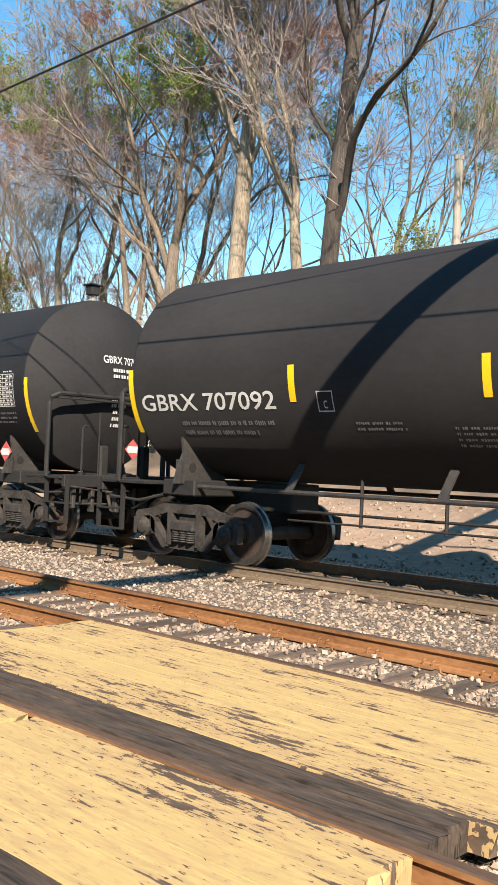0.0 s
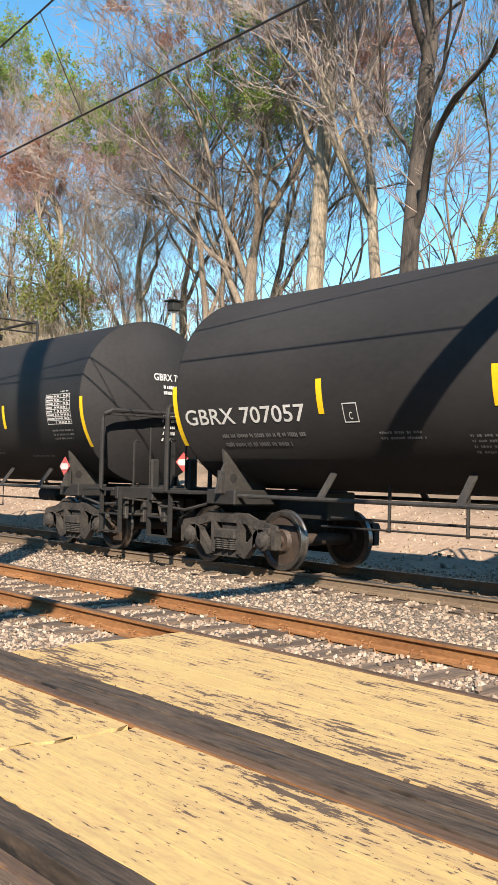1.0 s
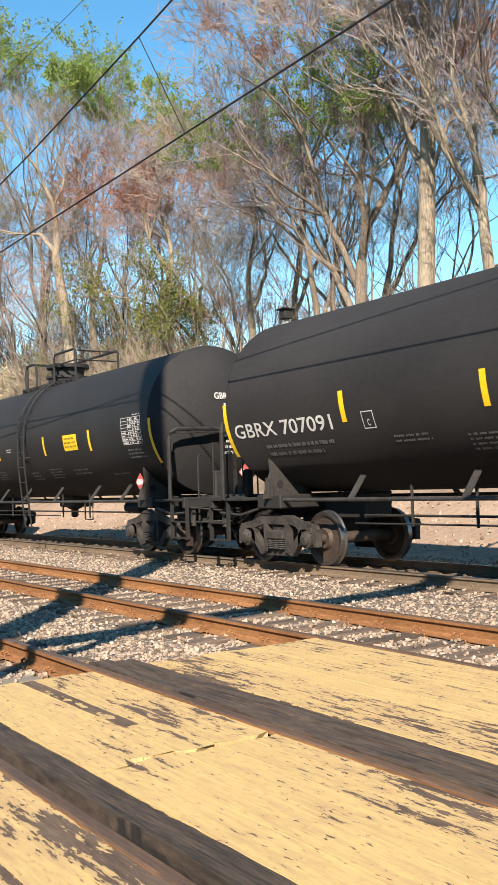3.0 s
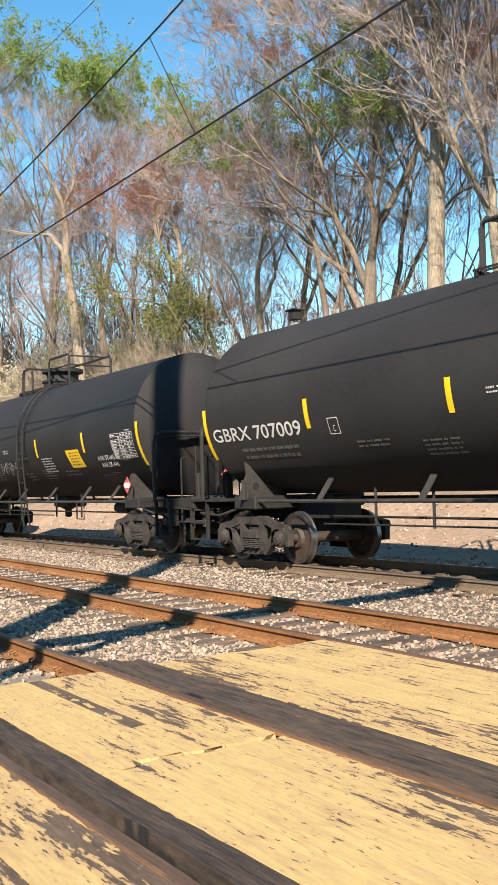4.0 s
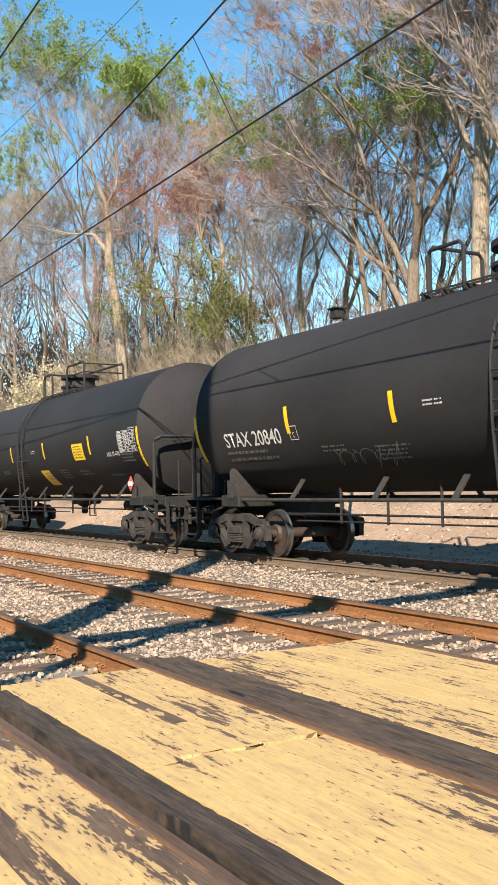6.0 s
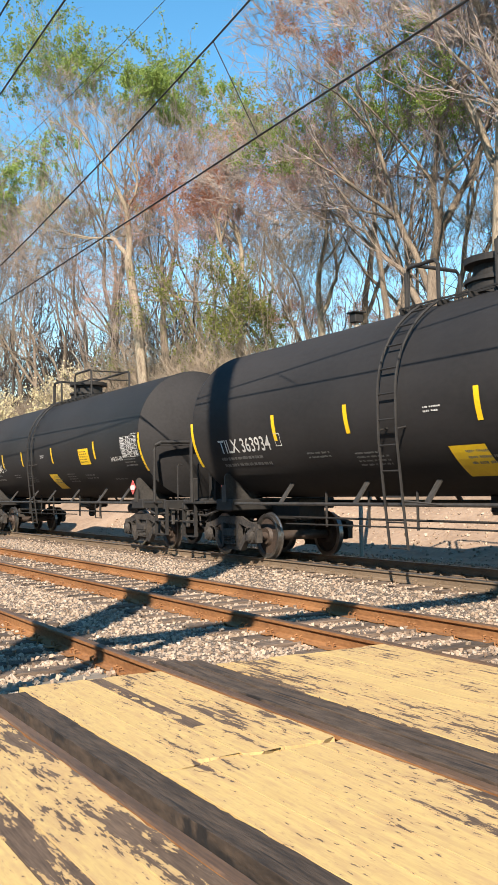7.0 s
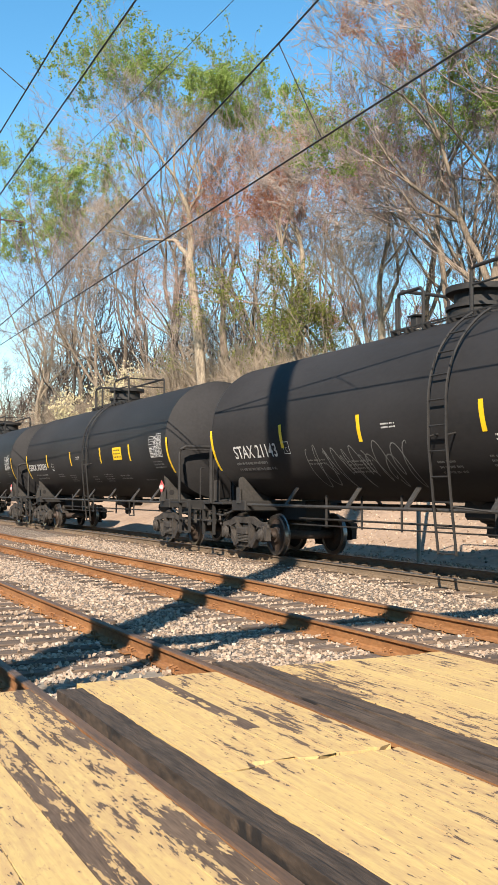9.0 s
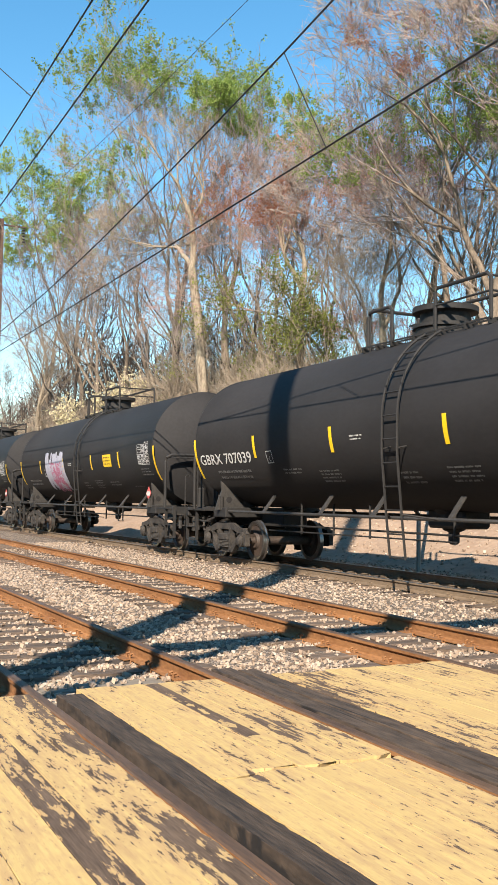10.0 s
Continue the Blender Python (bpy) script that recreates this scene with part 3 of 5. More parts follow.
def lettering(text, u0, u1, z0, z1, material, parent, name="lettering", off=0.007, label=""):
    """Painted letters that follow the curve of the tank."""
    cu = bpy.data.curves.new("text", "FONT")
    cu.body, cu.size, cu.resolution_u, cu.offset = text, 1.0, 3, 0.010
    tmp = bpy.data.objects.new("text", cu)
    scene.collection.objects.link(tmp)
    bpy.context.view_layer.update()
    me = bpy.data.meshes.new_from_object(tmp.evaluated_get(bpy.context.evaluated_depsgraph_get()))
    bpy.data.objects.remove(tmp), bpy.data.curves.remove(cu)
    co = np.array([v.co[:] for v in me.vertices])
    lo, hi = co.min(0), co.max(0)
    for v, c in zip(me.vertices, co):
        v.co = skin(u0 + (c[0] - lo[0]) / (hi[0] - lo[0]) * (u1 - u0), z0 + (c[1] - lo[1]) / (hi[1] - lo[1]) * (z1 - z0), off)
    me.name = name
    return link_mesh(name, me, material, parent, label)


def text_bars(bm, u0, u1, z0, z1, rows, rnd, off=0.006):
    """Unreadable small lettering as rows of short bars in word-like groups."""
    h = (z1 - z0) / rows
    for r in range(rows):
        u = u0
        end = u1 - rnd.uniform(0, 0.25) * (u1 - u0)
        while u < end:
            for _ in range(rnd.randint(2, 7)):
                w = rnd.uniform(0.016, 0.034)
                lo = rnd.uniform(0.24, 0.34)
                skin_patch(bm, u, u + w, z0 + (r + lo) * h, z0 + (r + rnd.uniform(0.66, 0.76)) * h, off, nz=1)
                u += w + 0.011
                if u > end:
                    break
            u += 0.035
    return bm


KINDS = {
    "g": dict(stripes=(0, 3.26, 6.1, 9.25, 12.4, 15.5), ladder=-0.5, panel=(10.87, 11.66, 2.38, 2.76, 0.0), table=(14.2, 15.1, 2.36, 2.93), placard=(14.43, 1.55), plate=(3.66, 3.92, 2.19, 2.45), gusset="hole"),
    "h": dict(stripes=(0, 3.16, 6.34, 9.74, 12.5, 15.5), ladder=0.67, panel=(11.0, 11.8, 2.38, 2.76, 0.0), table=(14.2, 15.1, 2.36, 2.93), placard=(14.43, 1.55), plate=(3.66, 3.92, 2.19, 2.45), gusset="hole"),
    "s": dict(stripes=(0, 3.4, 6.3, 9.6, 12.65, 15.55), ladder=0.95, panel=(11.6, 12.4, 1.98, 2.42, -0.1), table=(14.2, 15.3, 2.11, 2.66), placard=(14.43, 1.5), plate=(3.4, 3.65, 2.2, 2.45), gusset="slope"),
    "t": dict(stripes=(0, 3.35, 5.65, 8.75, 12.35, 15.45), ladder=-0.85, panel=(11.1, 11.9, 2.2, 2.64, 0.0), table=(14.26, 15.3, 2.29, 2.8), placard=(14.38, 1.52), plate=(3.3, 3.5, 2.22, 2.46), gusset="slope"),
}


def truck(parent, x, ends):
    """A three-piece freight truck: bolster, two side frames with springs, two wheelsets."""
    bm = bmesh.new()
    box(bm, -0.2, 0.2, -1.1, 1.1, 0.42, 0.72, 0.03)
    box(bm, -0.3, 0.3, -0.35, 0.35, 0.7, 0.86, 0.03)
    for y in (-0.55, 0.55):
        box(bm, -0.75, 0.75, y - 0.05, y + 0.05, 0.36, 0.44, 0.01)
    tr = part("truck", bm, M_TRUCK, parent, "dusty cast steel truck", at=pose(x, 0, 0))
    for sg in (-1, 1):
        y0, y1 = sg * 1.06, sg * 1.18
        bm = bmesh.new()
        # top compression member, arched down to the pedestals
        top = [(-1.16, 0.62), (-1.12, 0.70), (-0.75, 0.76), (-0.45, 0.86), (0.45, 0.86), (0.75, 0.76), (1.12, 0.70), (1.16, 0.62), (1.12, 0.55), (0.72, 0.62), (0.42, 0.70), (-0.42, 0.70), (-0.72, 0.62), (-1.12, 0.55)]
        plate(bm, top, y0 - 0.03, y1 + 0.03)
        # columns and the slanted lower members
        for s in (-1, 1):
            plate(bm, [(s * 0.27, 0.72), (s * 0.36, 0.72), (s * 0.36, 0.22), (s * 0.27, 0.22)], y0, y1)
            plate(bm, [(s * 0.74, 0.64), (s * 0.90, 0.62), (s * 0.46, 0.16), (s * 0.32, 0.20)], y0, y1)
            plate(bm, [(s * 1.04, 0.60), (s * 1.16, 0.60), (s * 1.15, 0.34), (s * 1.08, 0.34)], y0, y1)
            plate(bm, [(s * 0.66, 0.62), (s * 0.76, 0.62), (s * 0.72, 0.36), (s * 0.64, 0.36)], y0, y1)
            # bearing with its end cap
            lathe(bm, [(sg * 1.02, 0.15), (sg * 1.20, 0.15), (sg * 1.22, 0.11), (sg * 1.25, 0.10), (sg * 1.27, 0.06)], 14, "y", (s * 0.889, 0, 0.457))
            box(bm, s * 0.889 - 0.13, s * 0.889 + 0.13, min(y0, y1), max(y0, y1), 0.56, 0.66, 0.01)
        plate(bm, [(-0.46, 0.16), (0.46, 0.16), (0.40, 0.27), (-0.40, 0.27)], y0 - 0.05, y1 + 0.05)
        part("side_frame", bm, M_TRUCK, tr)
        for dx in (-0.16, 0.0, 0.16):
            bm = bmesh.new()
            for k in range(5):
                lathe(bm, [(0.275 + 0.033 * k, 0.045), (0.285 + 0.033 * k, 0.075), (0.298 + 0.033 * k, 0.075), (0.305 + 0.033 * k, 0.045)], 10, "z", (dx, sg * 1.16, 0))
            part("spring", bm, M_PIPE, tr)
        bm = bmesh.new()
        box(bm, -0.25, 0.25, sg * 1.12 - 0.1, sg * 1.12 + 0.1, 0.44, 0.60, 0.02)
        part("bolster_end", bm, M_TRUCK, tr)
    for dx in (-0.889, 0.889):
        bm = bmesh.new()
        lathe(bm, [(-1.10, 0.07), (-0.80, 0.085), (-0.70, 0.10), (0.70, 0.10), (0.80, 0.085), (1.10, 0.07)], 14, "y")
        for sg in (-1, 1):
            y = sg * 0.7175
            rings = [(y + sg * 0.10, 0.10), (y + sg * 0.11, 0.16), (y + sg * 0.05, 0.20), (y + sg * 0.045, 0.36), (y + sg * 0.085, 0.395), (y + sg * 0.09, 0.45), (y + sg * 0.085, 0.457), (y + sg * 0.005, 0.460), (y - sg * 0.012, 0.482), (y - sg * 0.03, 0.482), (y - sg * 0.038, 0.45), (y - sg * 0.038, 0.39), (y - sg * 0.0, 0.35), (y + sg * 0.0, 0.19), (y - sg * 0.06, 0.16), (y - sg * 0.06, 0.10)]
            lathe(bm, rings, 36, "y")
        for f in bm.faces:
            c = f.calc_center_median()
            rr = math.hypot(c.x, c.z)
            if rr > 0.37 and abs(c.y) < 0.9:
                f.material_index = 1
        ws = part("wheelset", bm, M_WHEEL, tr, "pair of steel wheels with bright rims on an axle", smooth=True, at=pose(dx, 0, 0.457))
        ws.data.materials.append(M_RIM)
        WHEELS.append(ws)
    return tr


WHEELS = []


def build_car(kind):
    k = KINDS[kind]
    car = new("tank_car")
    # shell with dished heads
    bm = bmesh.new()
    prof = [(-head_x(R * q), R * q) for q in (0, 0.2, 0.4, 0.55, 0.68, 0.78, 0.86, 0.92, 0.96, 0.985, 0.999)]
    full = prof + [(-7.71, R), (-7.70, R + 0.007), (-7.66, R + 0.007), (-7.65, R), (-3.0, R), (0.0, R), (3.0, R), (7.65, R), (7.66, R + 0.007), (7.70, R + 0.007), (7.71, R)] + [(-a, b) for a, b in reversed(prof)]
    lathe(bm, [(a, max(b, 0.002)) for a, b in full], 72, "x", (0, 0, ZC))
    tank = part("tank", bm, M_TANK, car, "matt black cylindrical tank with dished heads", smooth=True)

    # reflective stripes and markings on the flank
    for n, s in enumerate(k["stripes"]):
        bm = bmesh.new()
        u = s - LOCAL_END
        end = n in (0, 5)
        skin_patch(bm, u - 0.055, u + 0.055, 1.92 if end else 2.32, 2.86 if end else 2.80, 0.007, nz=10 if end else 5)
        part("stripe", bm, M_STRIPE, tank, "yellow reflective stripe")
    rnd = random.Random(kind)
    u0, u1, z0, z1, lean = k["panel"]
    bm = bmesh.new()
    skin_patch(bm, u0 - LOCAL_END, u1 - LOCAL_END, z0, z1, 0.006, lean, nz=5)
    panel = part("warning_panel", bm, M_STRIPE, tank, "yellow warning panel with dark lettering")
    bm = bmesh.new()
    text_bars(bm, u0 + 0.08 - LOCAL_END, u1 - 0.06 - LOCAL_END, z0 + 0.04, z1 - 0.04, 5 if kind in "st" else 3, rnd, 0.010)
    tagged(part("lettering", bm, M_LABELINK, panel), kind="stuff")
    if kind == "t":
        bm = bmesh.new()
        skin_patch(bm, 7.95 - LOCAL_END, 8.7 - LOCAL_END, 1.55, 2.0, 0.006, -0.05, nz=5)
        part("warning_panel", bm, M_STRIPE, tank, "faded yellow warning panel")
    u0, u1, z0, z1 = k["table"]
    bm = bmesh.new()
    rows = 8
    for r in range(rows + 1):
        z = z0 + (z1 - z0) * r / rows
        skin_patch(bm, u0 - LOCAL_END, u1 - LOCAL_END, z, z + 0.010, 0.007, nz=1)
    for c in (0, 0.36, 0.47, 0.6, 0.73, 0.86, 0.99):
        u = u0 + (u1 - u0) * c - LOCAL_END
        skin_patch(bm, u, u + 0.012, z0, z1 + 0.01, 0.0075, nz=5)
    for r in range(rows):
        z = z0 + (z1 - z0) * r / rows
        for c0, c1 in ((0.03, 0.33), (0.38, 0.45), (0.49, 0.58), (0.62, 0.71), (0.75, 0.84), (0.88, 0.97)):
            if rnd.random() < 0.72:
                skin_patch(bm, u0 + (u1 - u0) * c0 - LOCAL_END, u0 + (u1 - u0) * (c0 + (c1 - c0) * rnd.uniform(0.5, 1)) - LOCAL_END, z + 0.022, z + 0.052, 0.0085, nz=1)
    tagged(part("inspection_table", bm, M_WHITE, tank, "white stencilled inspection table"), kind="stuff")
    bm = bmesh.new()
    text_bars(bm, u1 - 0.35 - LOCAL_END, u1 - LOCAL_END, z1 + 0.03, z1 + 0.08, 1, rnd)
    text_bars(bm, 7.0 - LOCAL_END if kind != "t" else 7.6 - LOCAL_END, 7.4 - LOCAL_END if kind != "t" else 8.0 - LOCAL_END, 2.50, 2.62, 2, rnd)
    if kind == "s":
        text_bars(bm, 9.8 - LOCAL_END, 10.55 - LOCAL_END, 1.9, 2.3, 6, rnd)
    tagged(part("lettering", bm, M_WHITE, tank), kind="stuff")
    bm = bmesh.new()
    for a, b, z0, z1, rows in ((1.0, 2.95, 1.86, 2.12, 2), (4.2, 5.0, 1.94, 2.08, 2), (5.6, 6.5, 1.76, 2.02, 4), (9.5, 10.3, 1.72, 2.0, 4), (11.0, 11.9, 1.78, 1.95, 2), (14.3, 15.1, 2.05, 2.28, 3), (8.2, 8.8, 1.7, 1.95, 3), (13.0, 13.9, 1.72, 1.8, 1)):
        text_bars(bm, a - LOCAL_END, b - LOCAL_END, z0, z1, rows, rnd)
    tagged(part("small_lettering", bm, M_GREYMARK, tank, "faded grey stencilled data lines"), kind="stuff")
    u0, u1, z0, z1 = k["plate"]
    bm = bmesh.new()
    for a, b, c, d in ((u0, u1, z0, z0 + 0.014), (u0, u1, z1 - 0.014, z1), (u0, u0 + 0.014, z0, z1), (u1 - 0.014, u1, z0, z1)):
        skin_patch(bm, a - LOCAL_END, b - LOCAL_END, c, d, 0.007, nz=2)
    part("plate_mark", bm, M_WHITE, tank)
    if kind == "s":
        bm = bmesh.new()
        for c, d, e, f in ((13.5, 14.0, 1.60, 1.612), (13.5, 14.0, 1.80, 1.812), (13.5, 13.515, 1.60, 1.81), (13.985, 14.0, 1.60, 1.81)):
            skin_patch(bm, c - LOCAL_END, d - LOCAL_END, e, f, 0.007, nz=2)
        part("frame_mark", bm, M_GREYMARK, tank)
    lettering("C", u0 + 0.10 - LOCAL_END, u1 - 0.10 - LOCAL_END, z0 + 0.04, z0 + 0.14, M_WHITE, tank)
    # hazard placard
    up, zp = k["placard"]
    up += 0.14
    bm = bmesh.new()
    y = -1.36
    s = 0.19
    tilt = 0.0
    vs = [(up - LOCAL_END + dx, y - dz * tilt, zp + dz) for dx, dz in ((0, s), (s, 0), (0, -s), (-s, 0))]
    a = [bm.verts.new(v) for v in vs]
    b = [bm.verts.new((p[0], p[1] + 0.012, p[2])) for p in vs]
    bm.faces.new(a), bm.faces.new(list(reversed(b)))
    for i in range(4):
        bm.faces.new((a[i], a[(i + 1) % 4], b[(i + 1) % 4], b[i]))
    placard = part("placard", bm, M_RED, tank, "red diamond hazard placard with white middle")
    bm = bmesh.new()
    vs = [(up - LOCAL_END + dx, y - 0.004 - dz * tilt, zp + dz) for dx, dz in ((-0.115, 0.06), (0.115, 0.06), (0.155, 0), (0.115, -0.06), (-0.115, -0.06), (-0.155, 0))]
    bm.faces.new([bm.verts.new(v) for v in vs])
    part("placard_number", bm, M_WHITE, placard)
    bm = bmesh.new()
    xs = 8.40
    for inset, x in ((1.0, xs),):
        a = [bm.verts.new((x, 0.34 + dy * s, 1.68 + dz * s)) for dy, dz in ((0, 1), (1, 0), (0, -1), (-1, 0))]
        b = [bm.verts.new((x - 0.012, v.co.y, v.co.z)) for v in a]
        bm.faces.new(a), bm.faces.new(list(reversed(b)))
        for i in range(4):
            bm.faces.new((a[i], a[(i + 1) % 4], b[(i + 1) % 4], b[i]))
    bmesh.ops.recalc_face_normals(bm, faces=bm.faces[:])
    placard = part("placard", bm, M_RED, tank, "red diamond hazard placard on the head")
    bm = bmesh.new()
    bm.faces.new([bm.verts.new((xs + 0.004, 0.34 + dy, 1.68 + dz)) for dy, dz in ((-0.115, 0.06), (-0.155, 0), (-0.115, -0.06), (0.115, -0.06), (0.155, 0), (0.115, 0.06))])
    part("placard_number", bm, M_WHITE, placard)

    # manway, fittings and platform on top
    top = ZC + R
    bm = bmesh.new()
    lathe(bm, [(top - 0.12, 0.55), (top + 0.12, 0.55), (top + 0.13, 0.60), (top + 0.19, 0.60), (top + 0.20, 0.46), (top + 0.40, 0.46), (top + 0.42, 0.60), (top + 0.52, 0.60), (top + 0.53, 0.52), (top + 0.55, 0.01)], 28, "z", (0.0, 0, 0))
    part("manway", bm, M_FRAME, car, "black round manway and fittings housing", smooth=True)
    bm = bmesh.new()
    for y in np.linspace(-0.7, 0.7, 11):
        if abs(y) > 0.5:
            box(bm, -1.7, 2.05, y - 0.012, y + 0.012, top - 0.06, top - 0.03)
    for x in (-1.65, -1.2, -0.7, 0, 0.7, 1.4, 2.0):
        for sg in (-1, 1):
            box(bm, x - 0.02, x + 0.02, sg * 0.72 - (0.3 if sg > 0 else 0), sg * 0.72 + (0.3 if sg < 0 else 0), top - 0.14, top - 0.05)
    part("platform", bm, M_FRAME, car, "open steel grating platform")
    zt, z0 = top + 0.72, top - 0.16
    loops = (
        [(-1.6, -0.58, z0), (-1.6, -0.58, zt - 0.08), (-1.6, -0.50, zt), (-1.6, 0.50, zt), (-1.6, 0.58, zt - 0.08), (-1.6, 0.58, z0)],
        [(-1.6, -0.62, z0), (-1.6, -0.62, zt - 0.16), (-1.52, -0.62, zt - 0.08), (-0.88, -0.62, zt - 0.08), (-0.8, -0.62, zt - 0.16), (-0.8, -0.62, z0)],
        [(0.5, -0.62, z0), (0.5, -0.62, zt - 0.08), (0.58, -0.62, zt), (1.87, -0.62, zt), (1.95, -0.62, zt - 0.08), (1.95, -0.62, z0)],
        [(-1.4, 0.62, z0), (-1.4, 0.62, zt - 0.08), (-1.32, 0.62, zt), (1.87, 0.62, zt), (1.95, 0.62, zt - 0.08), (1.95, 0.62, z0)],
        [(1.95, -0.58, zt - 0.05), (1.95, 0.58, zt - 0.05)],
        [(1.95, -0.58, zt - 0.3), (1.95, 0.58, zt - 0.3)],
        [(0.5, -0.62, zt - 0.3), (1.95, -0.62, zt - 0.3)],
    )
    for n, pts in enumerate(loops):
        bm = bmesh.new()
        tube(bm, pts, 0.034 if n < 4 else 0.02, 8)
        part("railing", bm, M_FRAME, car)

    # ladder over the flank
    lx = k["ladder"]
    ladder = []
    for dx in (-0.22, 0.22):
        bm = bmesh.new()
        pts = [(lx + dx, -1.52, 0.45), (lx + dx, -1.60, 1.15), (lx + dx, -1.70, 2.2)]
        pts += [(lx + dx, -(R + 0.10) * math.cos(a), ZC + (R + 0.10) * math.sin(a)) for a in np.radians(np.linspace(2, 62, 11))]
        tube(bm, pts, 0.024, 6)
        ladder.append(pts)
        part("ladder_rail", bm, M_FRAME, car)
    a, b = ladder
    length = 0.0
    nxt = 0.02
    for (p, q), (p2, q2) in zip(zip(a, a[1:]), zip(b, b[1:])):
        p, q = Vector(p), Vector(q)
        seg = (q - p).length
        while nxt < length + seg:
            c = p.lerp(q, (nxt - length) / seg)
            bm = bmesh.new()
            tube(bm, [(lx - 0.22, c.y, c.z), (lx + 0.22, c.y, c.z)], 0.016, 6)
            part("rung", bm, M_FRAME, car)
            nxt += 0.40
        length += seg
    for dx in (-0.22, 0.22):
        bm = bmesh.new()
        tube(bm, [(lx + dx, -1.6, 1.2), (lx + dx + (0.5 if dx > 0 else -0.4), -1.25, 1.13)], 0.018, 6)
        part("ladder_brace", bm, M_FRAME, car)
        bm = bmesh.new()
        tube(bm, [(lx + dx, -1.69, 2.3), (lx + dx, -1.45, 2.35)], 0.018, 6)
        part("ladder_brace", bm, M_FRAME, car)

    # side pipe with brackets along both flanks
    for sg in (-1, 1):
        bm = bmesh.new()
        tube(bm, [(-6.6, sg * 1.22, 1.13), (6.6, sg * 1.22, 1.13)], 0.032, 8)
        part("side_pipe", bm, M_PIPE, car, "long grey handrail pipe along the flank")
        for u in (2.95, 5.35, 7.2, 9.4, 11.65, 13.3):
            bm = bmesh.new()
            x = u - LOCAL_END
            vs = [(x - 0.06, sg * 1.24, 1.12), (x + 0.06, sg * 1.24, 1.12), (x + 0.06, sg * 0.93, 1.52), (x - 0.06, sg * 0.93, 1.52)]
            p4 = [bm.verts.new(v) for v in vs]
            q4 = [bm.verts.new((v[0], v[1] - sg * 0.02, v[2] - 0.02)) for v in vs]
            bm.faces.new(p4), bm.faces.new(list(reversed(q4)))
            for i in range(4):
                bm.faces.new((p4[i], p4[(i + 1) % 4], q4[(i + 1) % 4], q4[i]))
            bmesh.ops.recalc_face_normals(bm, faces=bm.faces[:])
            part("bracket", bm, M_PIPE, car)

    # underside: outlet, brake gear, piping
    bm = bmesh.new()
    lathe(bm, [(0.66, 0.06), (0.70, 0.10), (0.88, 0.10), (0.92, 0.20), (1.15, 0.26), (1.3, 0.4)], 16, "z", (0.25, 0, 0))
    box(bm, -0.15, 0.9, -0.3, 0.3, 0.95, 1.3, 0.05)
    part("outlet_valve", bm, M_FRAME, car, smooth=True)
    bm = bmesh.new()
    lathe(bm, [(3.95, 0.05), (4.0, 0.15), (4.7, 0.15), (4.75, 0.05)], 16, "x", (0, -0.2, 0.95))
    part("air_reservoir", bm, M_FRAME, car, smooth=True)
    bm = bmesh.new()
    tube(bm, [(3.05, -0.95, 1.1), (3.05, -0.95, 0.68), (3.5, -0.95, 0.68), (3.5, -0.95, 1.1)], 0.02, 6)
    tube(bm, [(-5.0, -0.75, 0.86), (5.2, -0.75, 0.86)], 0.022, 6)
    tube(bm, [(-5.0, -0.95, 0.74), (1.5, -0.95, 0.76)], 0.016, 6)
    for x in (-3.9, -2.6, -1.3, 1.2, 2.9):
        tube(bm, [(x, -0.75, 0.7), (x, -0.75, 1.35)], 0.025, 6)
    part("brake_rigging", bm, M_FRAME, car)

    # both ends: sill, bolster, gusset, railing, steps, coupler, truck
    for sg in (-1, 1):
        bm = bmesh.new()
        box(bm, *sorted((sg * 5.5, sg * 8.95)), -0.32, 0.32, 0.78, 1.22, 0.02)
        part("draft_sill", bm, M_FRAME, car)
        bm = bmesh.new()
        box(bm, *sorted((sg * 8.62, sg * 8.72)), -1.38, 1.38, 0.98, 1.20, 0.015)
        box(bm, *sorted((sg * 7.55, sg * 8.62)), -1.40, -0.40, 1.12, 1.17, 0.008)
        box(bm, *sorted((sg * 7.55, sg * 8.62)), 0.40, 1.40, 1.12, 1.17, 0.008)
        part("end_platform", bm, M_FRAME, car)
        bm = bmesh.new()
        box(bm, *sorted((sg * 6.55, sg * 7.25)), -1.30, 1.30, 0.98, 1.22, 0.02)
        part("body_bolster", bm, M_FRAME, car)
        for sy in (-1, 1):
            bm = bmesh.new()
            hole = k["gusset"] == "hole"
            rim = [(-y, ZC - math.sqrt(R * R - y * y) + 0.004) for y in (1.14, 0.95, 0.75, 0.55, 0.38)]
            prof2 = ([(-1.44, 1.16), (-1.36, 1.42), (-1.27, 1.62), (-1.30, 1.86), (-1.20, 1.78)] if hole else [(-1.30, 1.16), (-1.30, 1.70), (-1.25, 1.76), (-1.19, 1.76)]) + rim + [(-0.38, 1.16)]
            for xx in (sg * 6.86,):
                a1, b1 = [bm.verts.new((xx - 0.02, -sy * y, z)) for y, z in prof2], [bm.verts.new((xx + 0.02, -sy * y, z)) for y, z in prof2]
                bm.faces.new(a1), bm.faces.new(list(reversed(b1)))
                for q in range(len(a1)):
                    bm.faces.new((a1[q], a1[(q + 1) % len(a1)], b1[(q + 1) % len(a1)], b1[q]))
            box(bm, sg * 6.86 - 0.09, sg * 6.86 + 0.09, sy * 1.30 - 0.02, sy * 1.30 + 0.02, 1.16, 1.52)
            bmesh.ops.recalc_face_normals(bm, faces=bm.faces[:])
